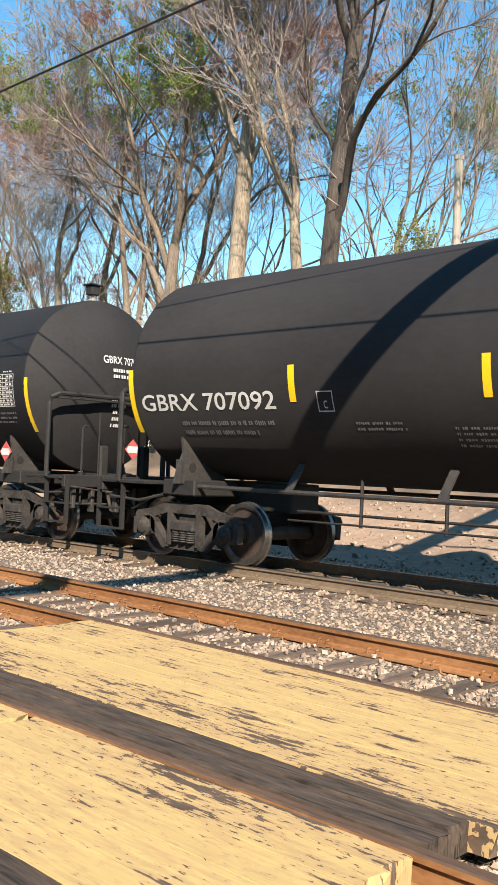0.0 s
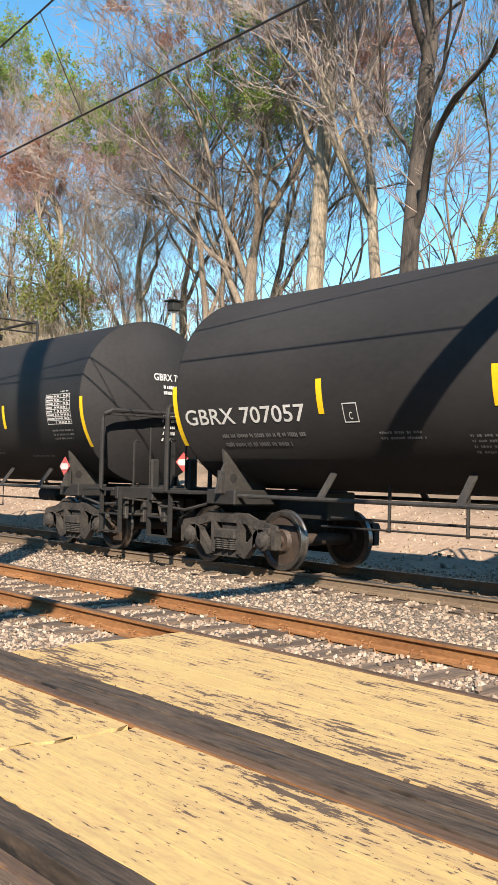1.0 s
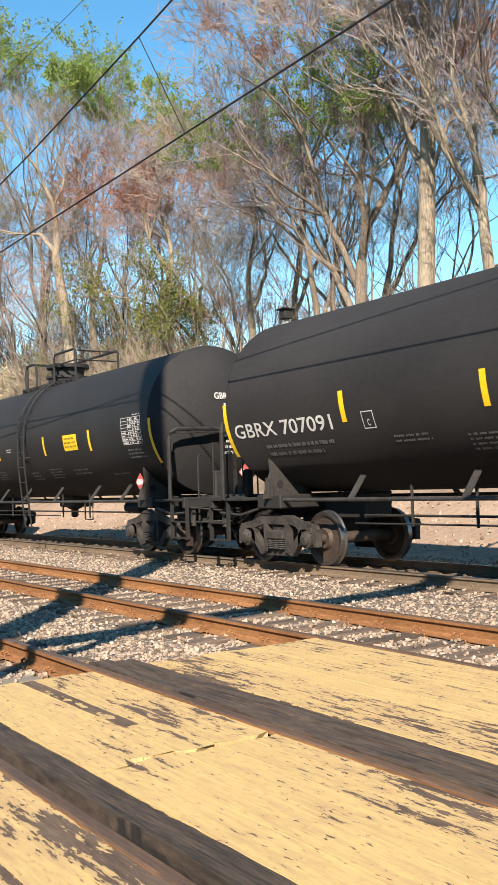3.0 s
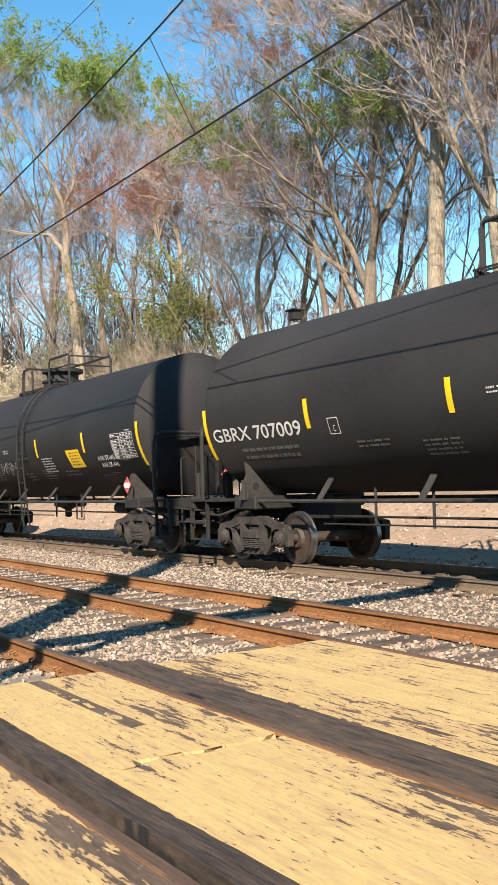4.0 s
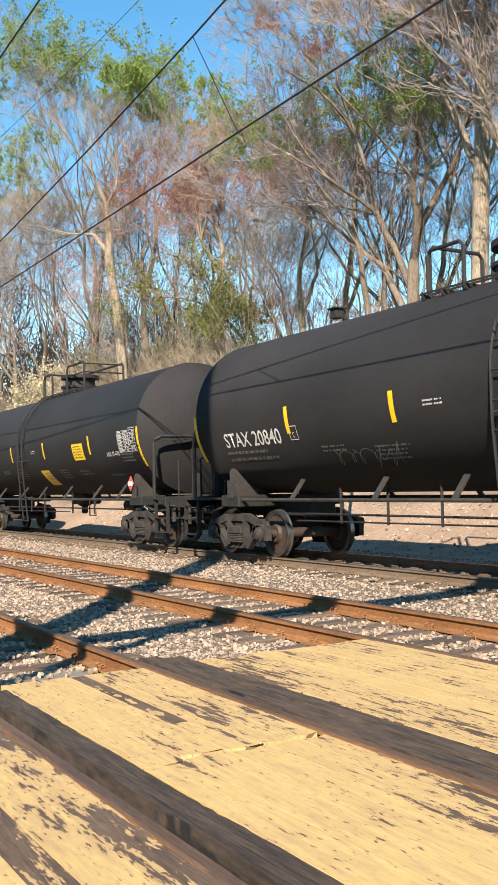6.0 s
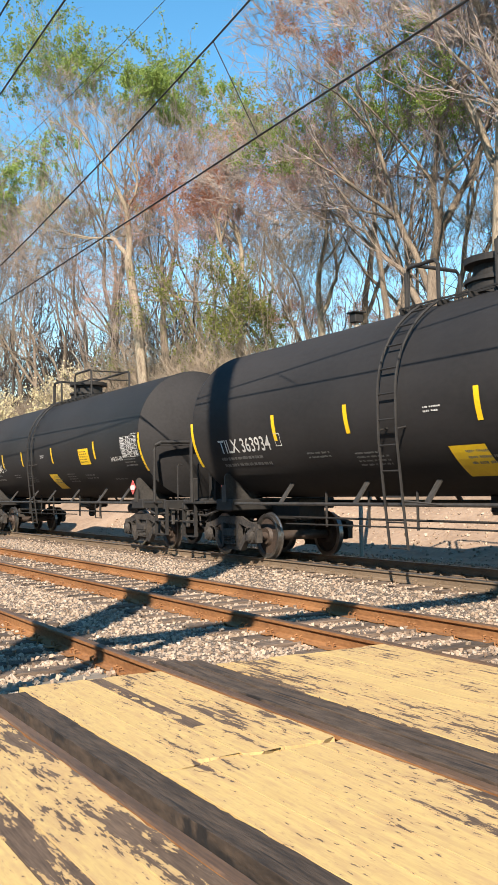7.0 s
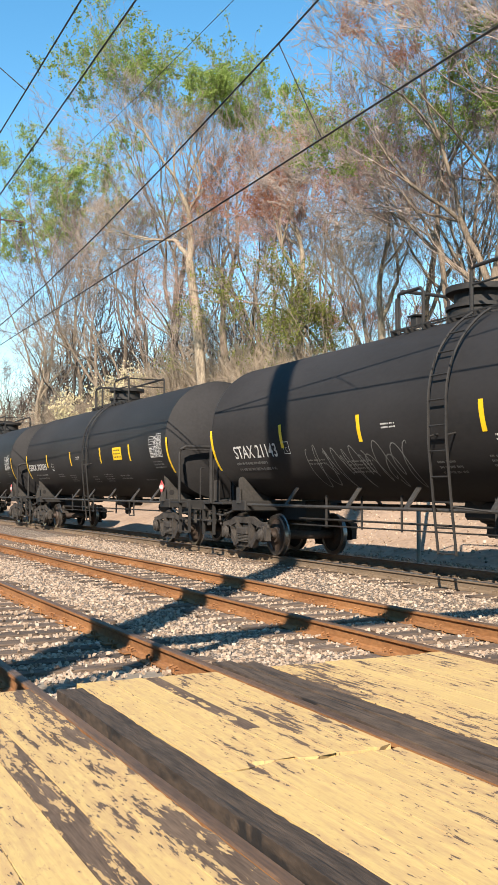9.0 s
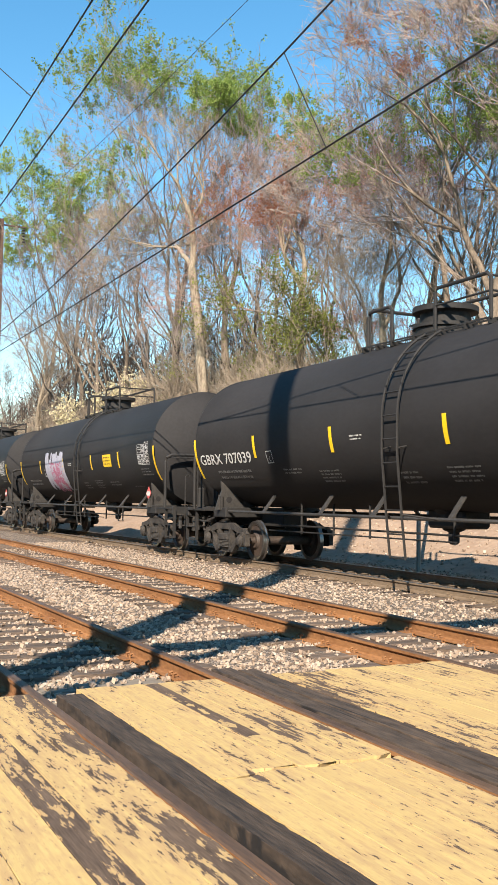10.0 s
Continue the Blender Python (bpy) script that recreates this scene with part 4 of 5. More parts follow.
            if hole:
                lathe(bm, [(sg * 6.86 + 0.024, 0.075), (sg * 6.86 + 0.027, 0.001)], 14, "x", (0, sy * 1.08, 1.40))
                for f in bm.faces:
                    if all(abs(v.co.x - sg * 6.86 - 0.0255) < 0.003 for v in f.verts):
                        f.material_index = 1
            g = part("saddle", bm, M_PIPE, car, "grey tank saddle plate")
            g.data.materials.append(M_TANK)
            # steps below the platform corner
            bm = bmesh.new()
            xa, xb = sg * 8.15, sg * 8.75
            for zz in (0.38, 0.70):
                box(bm, *sorted((xa, xb)), sy * 1.34 - 0.05, sy * 1.34 + 0.05, zz, zz + 0.025)
            for xx in (xa, xb):
                box(bm, xx - 0.02, xx + 0.02, sy * 1.34 - 0.035, sy * 1.34 + 0.035, 0.38, 1.12)
            part("step", bm, M_FRAME, car)
        bm = bmesh.new()
        xr, xo = sg * 8.20, sg * 8.38
        tube(bm, [(xr, -1.4, 1.15), (xr, -1.4, 2.40), (xr + sg * 0.03, -1.37, 2.53), (xr + sg * 0.1, -1.26, 2.60), (xo, -0.75, 2.60), (xo, 0.75, 2.60), (xr + sg * 0.1, 1.26, 2.60), (xr + sg * 0.03, 1.37, 2.53), (xr, 1.4, 2.40), (xr, 1.4, 1.15)], 0.042, 8)
        tube(bm, [(xr + sg * 0.04, -1.36, 2.52), (xo, -0.72, 2.52), (xo, 0.72, 2.52), (xr + sg * 0.04, 1.36, 2.52)], 0.018, 6)
        part("end_railing", bm, M_FRAME, car, "black tubular railing across the car end")
        for y in (-1.0, 0.45):
            bm = bmesh.new()
            xg = sg * 8.66
            tube(bm, [(xg, y, 0.72), (xg, y, 2.00), (xg, y + 0.04, 2.05), (xg, y + 0.12, 2.03)], 0.02, 6)
            tube(bm, [(xg, y + 0.36, 1.15), (xg, y + 0.36, 2.30)], 0.016, 6)
            part("grab_iron", bm, M_FRAME, car)
        # hand brake housing on a post, and valve gear over the platform edge
        bm = bmesh.new()
        box(bm, *sorted((sg * 8.58, sg * 8.70)), -0.62, -0.44, 1.16, 1.72, 0.03)
        plate(bm, [(sg * 8.60, 1.16), (sg * 8.68, 1.16), (sg * 8.68, 2.05), (sg * 8.60, 2.05)], -0.12, -0.08)
        part("brake_housing", bm, M_FRAME, car, "black hand brake housing")
        bm = bmesh.new()
        for yy, zz in ((-1.12, 0.62), (-0.72, 0.55), (0.3, 0.6), (0.9, 0.62)):
            box(bm, *sorted((sg * 8.55, sg * 8.66)), yy - 0.035, yy + 0.035, zz, 1.02, 0.008)
        tube(bm, [(sg * 8.62, -1.3, 0.70), (sg * 8.62, 1.1, 0.66)], 0.022, 6)
        tube(bm, [(sg * 7.3, -1.22, 0.98), (sg * 7.9, -1.22, 0.86), (sg * 8.6, -1.22, 0.90)], 0.024, 6)
        part("end_bracket", bm, M_PIPE, car)
        bm = bmesh.new()
        box(bm, *sorted((sg * 8.9, sg * 9.08)), -0.10, 0.10, 0.80, 0.98, 0.02)
        box(bm, *sorted((sg * 9.02, sg * 9.32)), -0.15, 0.15, 0.72, 1.02, 0.04)
        tube(bm, [(sg * 8.75, -0.5, 0.95), (sg * 8.95, -0.55, 0.6), (sg * 9.15, -0.4, 0.42)], 0.03, 6)
        tube(bm, [(sg * 8.8, -1.3, 1.0), (sg * 8.85, -0.6, 0.92), (sg * 9.1, -0.2, 0.9)], 0.018, 6)
        part("coupler", bm, M_TRUCK, car, "dusty steel coupler with air hose")
        bm = bmesh.new()
        box(bm, *sorted((sg * 8.2, sg * 8.45)), -0.8, -0.58, 0.66, 1.05, 0.03)
        tube(bm, [(sg * 7.6, -1.15, 0.95), (sg * 8.3, -1.0, 0.7), (sg * 8.6, -0.9, 0.95)], 0.02, 6)
        part("brake_gear", bm, M_FRAME, car)
        truck(car, sg * 6.89, sg)
    return car


def scribble(parent, u0, u1, z0, z1, strokes, seed, material, width=0.012, label="white sprayed scribble"):
    """Sprayed tag lines that follow the tank."""
    rnd = random.Random(seed)
    bm = bmesh.new()
    for q in range(strokes):
        w = (u1 - u0) / strokes * 1.15
        ua = u0 + (u1 - u0 - w) * q / max(1, strokes - 1)
        loops, ph, ph2 = rnd.uniform(1.5, 3.2), rnd.uniform(0, 6), rnd.uniform(0, 6)
        n = 44
        pts = []
        for i in range(n + 1):
            s = i / n
            pts.append((ua + w * (s + 0.16 * math.sin(6.283 * loops * s + ph)), (z0 + z1) / 2 + (z1 - z0) * (0.33 * math.sin(6.283 * loops * s + ph2) + 0.16 * math.sin(11 * s + ph))))
        pts = [(min(max(a, u0), u1), min(max(b, z0), z1)) for a, b in pts]
        for (a, b), (c, d) in zip(pts, pts[1:]):
            ln = math.hypot(c - a, d - b) + 1e-6
            nx, nz = -(d - b) / ln * width / 2, (c - a) / ln * width / 2
            q = [bm.verts.new(skin(*p, 0.008)) for p in ((a - nx, b - nz), (c - nx, d - nz), (c + nx, d + nz), (a + nx, b + nz))]
            bm.faces.new(q)
    part("graffiti", bm, material, parent, label)


CARS = []
TRAIN = [("g", "GBRX 707092"), ("g", "GBRX 707057"), ("g", "GBRX 707024"), ("g", "GBRX 707091"), ("h", "GBRX 707009"), ("s", "STAX 21110"), ("s", "STAX 20840"),
         ("t", "TILX 363934"), ("t", "TILX 363945"), ("s", "STAX 21143"), ("h", "GBRX 707039"), ("h", ""), ("g", ""), ("s", "")]


def build_train():
    base = {}
    for i, (kind, number) in enumerate(TRAIN):
        place = pose(FIRST_CENTRE - PITCH * i, FAR_Y, 0)
        if kind not in base:
            car = base[kind] = build_car(kind)
            car.matrix_basis = place
        else:
            car = base[kind]
            car = copy_thing(car, place)
            for o in car.children_recursive:
                if o.name.startswith("wheelset"):
                    WHEELS.append(o)
        CARS.append((car, i))
        words = {"g": "with yellow stripes and flank ladder", "h": "with yellow stripes and offset ladder", "s": "with slanted yellow panel and triangular saddles", "t": "with two yellow warning panels"}[kind]
        extra = "pink-sprayed " if i == 11 else ""
        tagged(car, f"{extra}black tank car {number} {words}".replace("  ", " "), "tank car", "tank cars of the freight train")
    for (car, i), (kind, number) in zip(CARS, TRAIN):
        tank = [o for o in car.children if o.name.startswith("tank")][0]
        if number:
            if kind in "gh":
                lettering(number, 0.21 - LOCAL_END, 2.94 - LOCAL_END, 2.23, 2.475, M_WHITE, tank, "car_number")
            else:
                lettering(number, 1.08 - LOCAL_END, 3.1 - LOCAL_END, 2.16, 2.44, M_WHITE, tank, "car_number")
            head_number(number, tank, -0.28 if kind in "gh" else 0.0)
        if kind == "s":
            lettering("AAR ST-445", 13.25 - LOCAL_END, 14.15 - LOCAL_END, 2.10, 2.21, M_WHITE, tank)
            lettering("AAR ST-446", 13.30 - LOCAL_END, 14.2 - LOCAL_END, 1.94, 2.05, M_WHITE, tank)
        if kind == "t":
            lettering("AAR ST-470", 13.4 - LOCAL_END, 14.2 - LOCAL_END, 2.22, 2.33, M_WHITE, tank)
        if i == 5:
            lettering("2", 1.5 - LOCAL_END, 1.76 - LOCAL_END, 2.52, 2.84, M_WHITE, tank)
            scribble(tank, 0.25 - LOCAL_END, 1.05 - LOCAL_END, 2.1, 2.5, 3, 31, M_WHITE, 0.016)
            scribble(tank, 3.6 - LOCAL_END, 5.6 - LOCAL_END, 1.55, 2.2, 4, 3, M_WHITE)
            scribble(tank, 6.4 - LOCAL_END, 7.9 - LOCAL_END, 1.9, 2.3, 3, 5, M_WHITE)
            scribble(tank, 12.9 - LOCAL_END, 14.0 - LOCAL_END, 1.55, 1.8, 3, 7, M_GREYMARK)
        if i == 3:
            scribble(tank, 12.9 - LOCAL_END, 13.8 - LOCAL_END, 2.4, 2.9, 3, 11, M_GREYMARK)
        if i == 1:
            scribble(tank, 8.2 - LOCAL_END, 8.9 - LOCAL_END, 2.3, 2.75, 3, 12, M_GREYMARK)
        if i == 6:
            scribble(tank, 4.4 - LOCAL_END, 6.2 - LOCAL_END, 1.65, 2.05, 3, 4, M_GREYMARK)
        if i == 9:
            scribble(tank, 4.2 - LOCAL_END, 7.6 - LOCAL_END, 1.5, 2.35, 5, 9, M_GREYMARK, 0.022)
            scribble(tank, 9.9 - LOCAL_END, 12.3 - LOCAL_END, 1.45, 1.9, 4, 8, M_GREYMARK)
        if i == 11:
            scribble(tank, 3.9 - LOCAL_END, 6.4 - LOCAL_END, 1.7, 3.1, 9, 21, M_PALEBLUE, 0.16, "large pink and pale sprayed lettering")
            scribble(tank, 4.6 - LOCAL_END, 6.0 - LOCAL_END, 1.6, 2.7, 7, 22, M_PINK, 0.14, "large pink and pale sprayed lettering")


def head_number(number, tank, y0):
    """Number and two data lines on the dished head that faces ahead."""
    cu = bpy.data.curves.new("text", "FONT")
    cu.body, cu.size, cu.resolution_u, cu.offset = number, 1.0, 3, 0.008
    tmp = bpy.data.objects.new("text", cu)
    scene.collection.objects.link(tmp)
    bpy.context.view_layer.update()
    me = bpy.data.meshes.new_from_object(tmp.evaluated_get(bpy.context.evaluated_depsgraph_get()))
    bpy.data.objects.remove(tmp), bpy.data.curves.remove(cu)
    co = np.array([v.co[:] for v in me.vertices])
    lo, hi = co.min(0), co.max(0)
    for v, c in zip(me.vertices, co):
        y = y0 + (c[0] - lo[0]) / (hi[0] - lo[0]) * 0.95
        z = 3.24 + (c[1] - lo[1]) / (hi[1] - lo[1]) * 0.14
        v.co = (head_x(math.hypot(y, z - ZC)) + 0.02, y, z)
    link_mesh("head_number", me, M_WHITE, tank)
    bm = bmesh.new()
    rnd = random.Random(number)
    for z, ya, yb in ((3.09, 0.2, 0.62), (2.98, 0.2, 0.58), (2.56, 0.2, 0.5), (2.44, 0.2, 0.55), (2.32, 0.25, 0.5), (2.20, 0.25, 0.55), (2.08, 0.25, 0.5)):
        y = y0 + ya
        while y < y0 + yb:
            w = rnd.uniform(0.02, 0.045)
            q = [(y, z), (y + w, z), (y + w, z + 0.06), (y, z + 0.06)]
            bm.faces.new([bm.verts.new((head_x(math.hypot(yy, zz - ZC)) + 0.02, yy, zz)) for yy, zz in q])
            y += w + rnd.choice((0.012, 0.012, 0.012, 0.04))
    tagged(part("head_lettering", bm, M_WHITE, tank), kind="stuff")


# ---- trees ----
class TreeMesh:
    def __init__(self):
        self.v, self.f = [], []

    def tube(self, pts, radii, sides):
        base = len(self.v)
        for i, p in enumerate(pts):
            d = (pts[min(i + 1, len(pts) - 1)] - pts[max(i - 1, 0)])
            d = d.normalized() if d.length > 1e-6 else Vector((0, 0, 1))
            u = d.cross(Vector((0, 0, 1)) if abs(d.z) < 0.9 else Vector((1, 0, 0))).normalized()
            w = d.cross(u)
            for k in range(sides):
                a = 6.2832 * k / sides
                self.v.append(tuple(p + radii[i] * (math.cos(a) * u + math.sin(a) * w)))
        for i in range(len(pts) - 1):
            for k in range(sides):
                a, b = base + i * sides + k, base + i * sides + (k + 1) % sides
                self.f.append((a, b, b + sides, a + sides))

    def leaf(self, p, size, rnd):
        a = Vector((rnd.gauss(0, 1), rnd.gauss(0, 1), rnd.gauss(0, 1))).normalized()
        b = a.orthogonal().normalized()
        base = len(self.v)
        self.v += [tuple(p - a * size), tuple(p + b * size * 0.55), tuple(p + a * size), tuple(p - b * size * 0.55)]
        self.f.append((base, base + 1, base + 2, base + 3))

    def mesh(self, name, material, smooth=True):
        me = bpy.data.meshes.new(name)
        me.from_pydata(self.v, [], self.f)
        me.materials.append(material)
        if smooth:
            me.polygons.foreach_set("use_smooth", [True] * len(me.polygons))
        return me


def grow_tree(seed, height, r0, bark, twig, leaf=None, leaves=0, leaf_size=0.06, clear=0.3, depth=5, spread=1.0, lean=(0, 0), limbs=(), leaf_zone=(0.0, 1.0), stems=1, twig_r=0.009, clump=0.2, lift=0.09, shoots=1, fan=3, crook=0.9, stretch=0.0):
    """A bare or budding broadleaf tree: a crooked trunk that forks again and again into rising limbs, fans of fine twigs, and buds or young leaves.
    limbs: extra side limbs as (height, direction, length, radius)."""
    if not stretch:
        stretch = grow_tree(seed, height, r0, None, None, clear=clear, depth=depth, spread=spread, lean=lean, limbs=limbs, stems=stems, lift=lift, shoots=shoots, fan=fan, crook=crook, stretch=1.0)
        return grow_tree(seed, height, r0, bark, twig, leaf, leaves, leaf_size, clear, depth, spread, lean, limbs, leaf_zone, stems, twig_r, clump, lift, shoots, fan, crook, stretch)
    rnd = random.Random(seed)
    wood, fine, fol = TreeMesh(), TreeMesh(), TreeMesh()
    tips = []
    rand_unit = lambda: Vector((rnd.gauss(0, 1), rnd.gauss(0, 1), rnd.gauss(0, 1))).normalized()
    UP = Vector((0, 0, 1))

    def side_dir(axis, angle):
        u = axis.orthogonal().normalized()
        u.rotate(Matrix.Rotation(rnd.uniform(0, 6.283), 3, axis))
        return (axis * math.cos(angle) + u * math.sin(angle)).normalized()

    def line(p, d, length, n, wob, rise):
        pts = [p.copy()]
        for _ in range(n):
            d = (d + rand_unit() * wob + UP * rise).normalized()
            pts.append(pts[-1] + d * (length / n))
        return pts, d

    def twigs(p, d, count):
        for _ in range(count):
            dd = (side_dir(d, rnd.uniform(0.15, 0.75)) + UP * 0.06).normalized()
            ln = rnd.uniform(0.3, 0.75)
            q = p - d * rnd.uniform(0, 0.5)
            tip = q + dd * ln
            fine.tube([q, tip], [twig_r, twig_r * 0.5], 3)
            tips.append(tip), tips.append(q.lerp(tip, 0.5))

    def axis(p, d, length, r, level):
        n = 5 if level >= depth - 1 else 3 if level > 2 else 2
        pts, d1 = line(p, d, length, n, 0.22 * crook, lift * 0.35)
        r1 = max(r * 0.78, 0.011)
        radii = [r + (r1 - r) * i / n for i in range(n + 1)]
        (wood if r > 0.035 else fine).tube(pts, radii, 8 if r > 0.1 else 5 if r > 0.035 else 3)
        for _ in range(shoots if level < depth else 1):
            i = rnd.randrange(1, n + 1)
            dd = (side_dir(d1, rnd.uniform(0.6, 1.2)) + UP * 0.15).normalized()
            ln = min(length * rnd.uniform(0.4, 0.8), 2.2)
            sp, sd = line(pts[i], dd, ln, 2, 0.3, 0.12)
            fine.tube(sp, [min(0.020, r * 0.5), 0.013, 0.008], 3)
            twigs(sp[-1], sd, 2)
            if level < 4:
                twigs(sp[1], sd, 1)
        if level == 0:
            twigs(pts[-1], d1, fan)
            return
        kids = 3 if rnd.random() < 0.28 else 2
        for c in range(kids):
            ang = (rnd.uniform(0.08, 0.32) if c == 0 else rnd.uniform(0.4, 0.75)) * spread
            dd = (side_dir(d1, ang) + UP * lift).normalized()
            axis(pts[-1], dd, length * (rnd.uniform(0.74, 0.92) if c == 0 else rnd.uniform(0.62, 0.88)), r1 * (rnd.uniform(0.74, 0.86) if c == 0 else rnd.uniform(0.5, 0.74)), level - 1)

    for st in reversed(range(stems)):
        jit = 0.28 if stems > 1 else 0.0
        d0 = Vector((lean[0] + rnd.uniform(-jit, jit), lean[1] + rnd.uniform(-jit, jit), 1)).normalized()
        h = height * (1 if st == 0 else rnd.uniform(0.75, 0.95))
        r = r0 * (1 if st == 0 else rnd.uniform(0.6, 0.9))
        bole, d = line(Vector((rnd.uniform(-jit, jit), rnd.uniform(-jit, jit), -0.4)), d0, h * clear + 0.4, 7, 0.045 * crook, 0.0)
        rad = [r * (1.25 if i == 0 else 1.0 - 0.035 * i) for i in range(8)]
        wood.tube(bole, rad, 12)
        first = h * (1 - clear) / 3.55 * stretch
        for c in range(rnd.choice((2, 3))):
            dd = (side_dir(d, (0.12 if c == 0 else rnd.uniform(0.35, 0.6)) * spread) + UP * lift).normalized()
            axis(bole[-1], dd, first * rnd.uniform(0.85, 1.1), rad[-1] * (0.82 if c == 0 else rnd.uniform(0.5, 0.7)), depth)
        for z, way, ln, rr in limbs if st == 0 else ():
            s = min(max((z + 0.4) / (h * clear + 0.4), 0), 0.999) * 7
            q = bole[int(s)].lerp(bole[int(s) + 1], s - int(s))
            axis(q, Vector(way).normalized(), ln / 3.2, rr, depth)
    top = max(p.z for p in tips)
    if bark is None:
        return (height - h * clear) / (top - h * clear)
    if leaf and leaves:
        lo, hi = min(p.z for p in tips), top
        ok = [p for p in tips if leaf_zone[0] <= (p.z - lo) / (hi - lo) <= leaf_zone[1] and noise.noise(p * 0.45) > -0.25]
        for _ in range(leaves):
            fol.leaf(rnd.choice(ok) + rand_unit() * abs(rnd.gauss(0, clump)), leaf_size * rnd.uniform(0.6, 1.3), rnd)
    return wood.mesh("trunk", bark), fine.mesh("crown", twig), (fol.mesh("foliage", leaf, False) if fol.v else None)


def tree(meshes, x, y, label, turn=0.0, scale=1.0, category="tree", group="trees of the wood", name="tree"):
    t = tagged(new(name), label, category, group)
    t.matrix_basis = pose(x, y, bank(x, y), 0, 0, turn) @ Matrix.Scale(scale, 4)
    for me in meshes:
        if me:
            link_mesh(me.name.split(".")[0], me, None, t)
    return t


def at_angle(deg, y):
    """The x at which a bearing, in degrees to the left of straight across, meets the line y."""
    return 6.88 - math.tan(radians(deg)) * (y + 1.75)


def build_trees():
    rnd = random.Random(77)
    bare = "tall bare grey-brown tree with fine spring twigs"
    red = "tall tree with reddish budding twigs"
    green = "tree with fresh light green young leaves"
    slim = "slim bare young tree"
    olive = "olive-green leafy small tree among bare trunks"
    bare_m = [grow_tree(1, 22, 0.23, M_BARK, M_TWIG, clear=0.28), grow_tree(2, 22, 0.22, M_BARKDARK, M_TWIGDARK, clear=0.24), grow_tree(3, 22, 0.17, M_BARK, M_TWIG, clear=0.22, stems=2), grow_tree(4, 22, 0.21, M_BARK, M_TWIGDARK, clear=0.35, shoots=2)]
    red_m = [grow_tree(k, 20, 0.19, M_BARK, M_TWIGRED, M_BUDRED, 15000, 0.046, clear=0.3, leaf_zone=(0.45, 1), clump=0.14) for k in (11, 12)]
    green_m = [grow_tree(k, 22, 0.22, M_BARK, M_TWIG, M_LEAFGREEN, 17000, 0.06, clear=0.3, leaf_zone=(0.45, 1), clump=0.2) for k in (21, 22)]
    olive_m = grow_tree(31, 10, 0.13, M_BARKDARK, M_TWIG, M_LEAFOLIVE, 17000, 0.05, clear=0.1, depth=5, spread=1.35, clump=0.25)
    slim_m = [grow_tree(k, 17, 0.095, M_BARKPALE, M_TWIGTAN, clear=0.35, depth=4, spread=0.8, shoots=1) for k in (41, 42)]
    bush_m = [grow_tree(k, 6, 0.035, M_BARK, M_TWIGTAN, clear=0.12, depth=3, stems=7, spread=1.2, fan=4) for k in (51, 52)]
    blossom_m = grow_tree(61, 6.5, 0.08, M_BARK, M_TWIGTAN, M_BLOSSOM, 9000, 0.06, clear=0.15, depth=5, spread=1.7, lift=0.02, clump=0.12)
    # the trees that stand out
    tree(grow_tree(101, 27, 0.33, M_BARKPALE, M_TWIG, M_BUDRED, 2500, 0.04, clear=0.50, depth=6, spread=0.8, limbs=((9.6, (-0.80, 0.05, 1.0), 15, 0.15), (9.4, (0.42, 0.1, 1.0), 9, 0.09), (12.5, (-0.5, -0.2, 0.8), 7, 0.08)), shoots=1), at_angle(44.7, 20), 20, "tall pale-barked tree with a long slanting limb")
    tree(grow_tree(102, 22, 0.22, M_BARKPALE, M_TWIG, clear=0.36, depth=6, spread=0.75, limbs=((7.6, (-0.42, 0.0, 1.0), 12, 0.12),), shoots=1), at_angle(40.4, 20.6), 20.6, "pale-barked forked tree with few bare limbs")
    tree(grow_tree(103, 26, 0.30, M_BARKDARK, M_TWIG, clear=0.44, depth=6, spread=0.7, limbs=((6.6, (0.95, 0.0, 1.0), 11, 0.13), (9.6, (-0.3, 0.1, 1.0), 9, 0.11), (8.0, (-0.4, 0.3, 1.0), 8, 0.08), (8.8, (0.35, -0.3, 1.0), 8, 0.08)), shoots=1, crook=1.2), at_angle(39.3, 19.2), 19.2, "dark-barked forked tree with a wide limb")
    tree(grow_tree(104, 21, 0.30, M_BARKPALE, M_TWIGTAN, clear=0.58, depth=5, lean=(-0.10, -0.17), shoots=2, fan=4), at_angle(65.3, 19.0), 19.0, "pale patchy-barked leaning tree")
    tree(grow_tree(105, 19, 0.25, M_BARKPALE, M_TWIG, M_BUDRED, 900, 0.04, clear=0.55, depth=5, lean=(-0.07, 0), shoots=2), at_angle(60.3, 22), 22, "straight pale-barked tree with thin bare limbs")
    tree(grow_tree(106, 36, 0.36, M_BARK, M_TWIG, M_LEAFGREEN, 26000, 0.085, clear=0.34, depth=6, spread=0.95, leaf_zone=(0.66, 1)), at_angle(67.9, 25), 25, "tall tree greening in its top")
    tree(grow_tree(107, 30, 0.32, M_BARK, M_TWIG, M_LEAFGREEN, 24000, 0.075, clear=0.36, depth=6, spread=0.95, leaf_zone=(0.68, 1)), at_angle(64.6, 25), 25, "tall tree greening in its top")
    tree(grow_tree(108, 15, 0.26, M_BARKPALE, M_TWIGTAN, clear=0.45, depth=5, lean=(0.06, 0), limbs=((5.5, (0.9, 0, 0.6), 6, 0.09),)), at_angle(76.3, 20), 20, "crooked pale tree at the far edge of the wood", 0, 1.2)
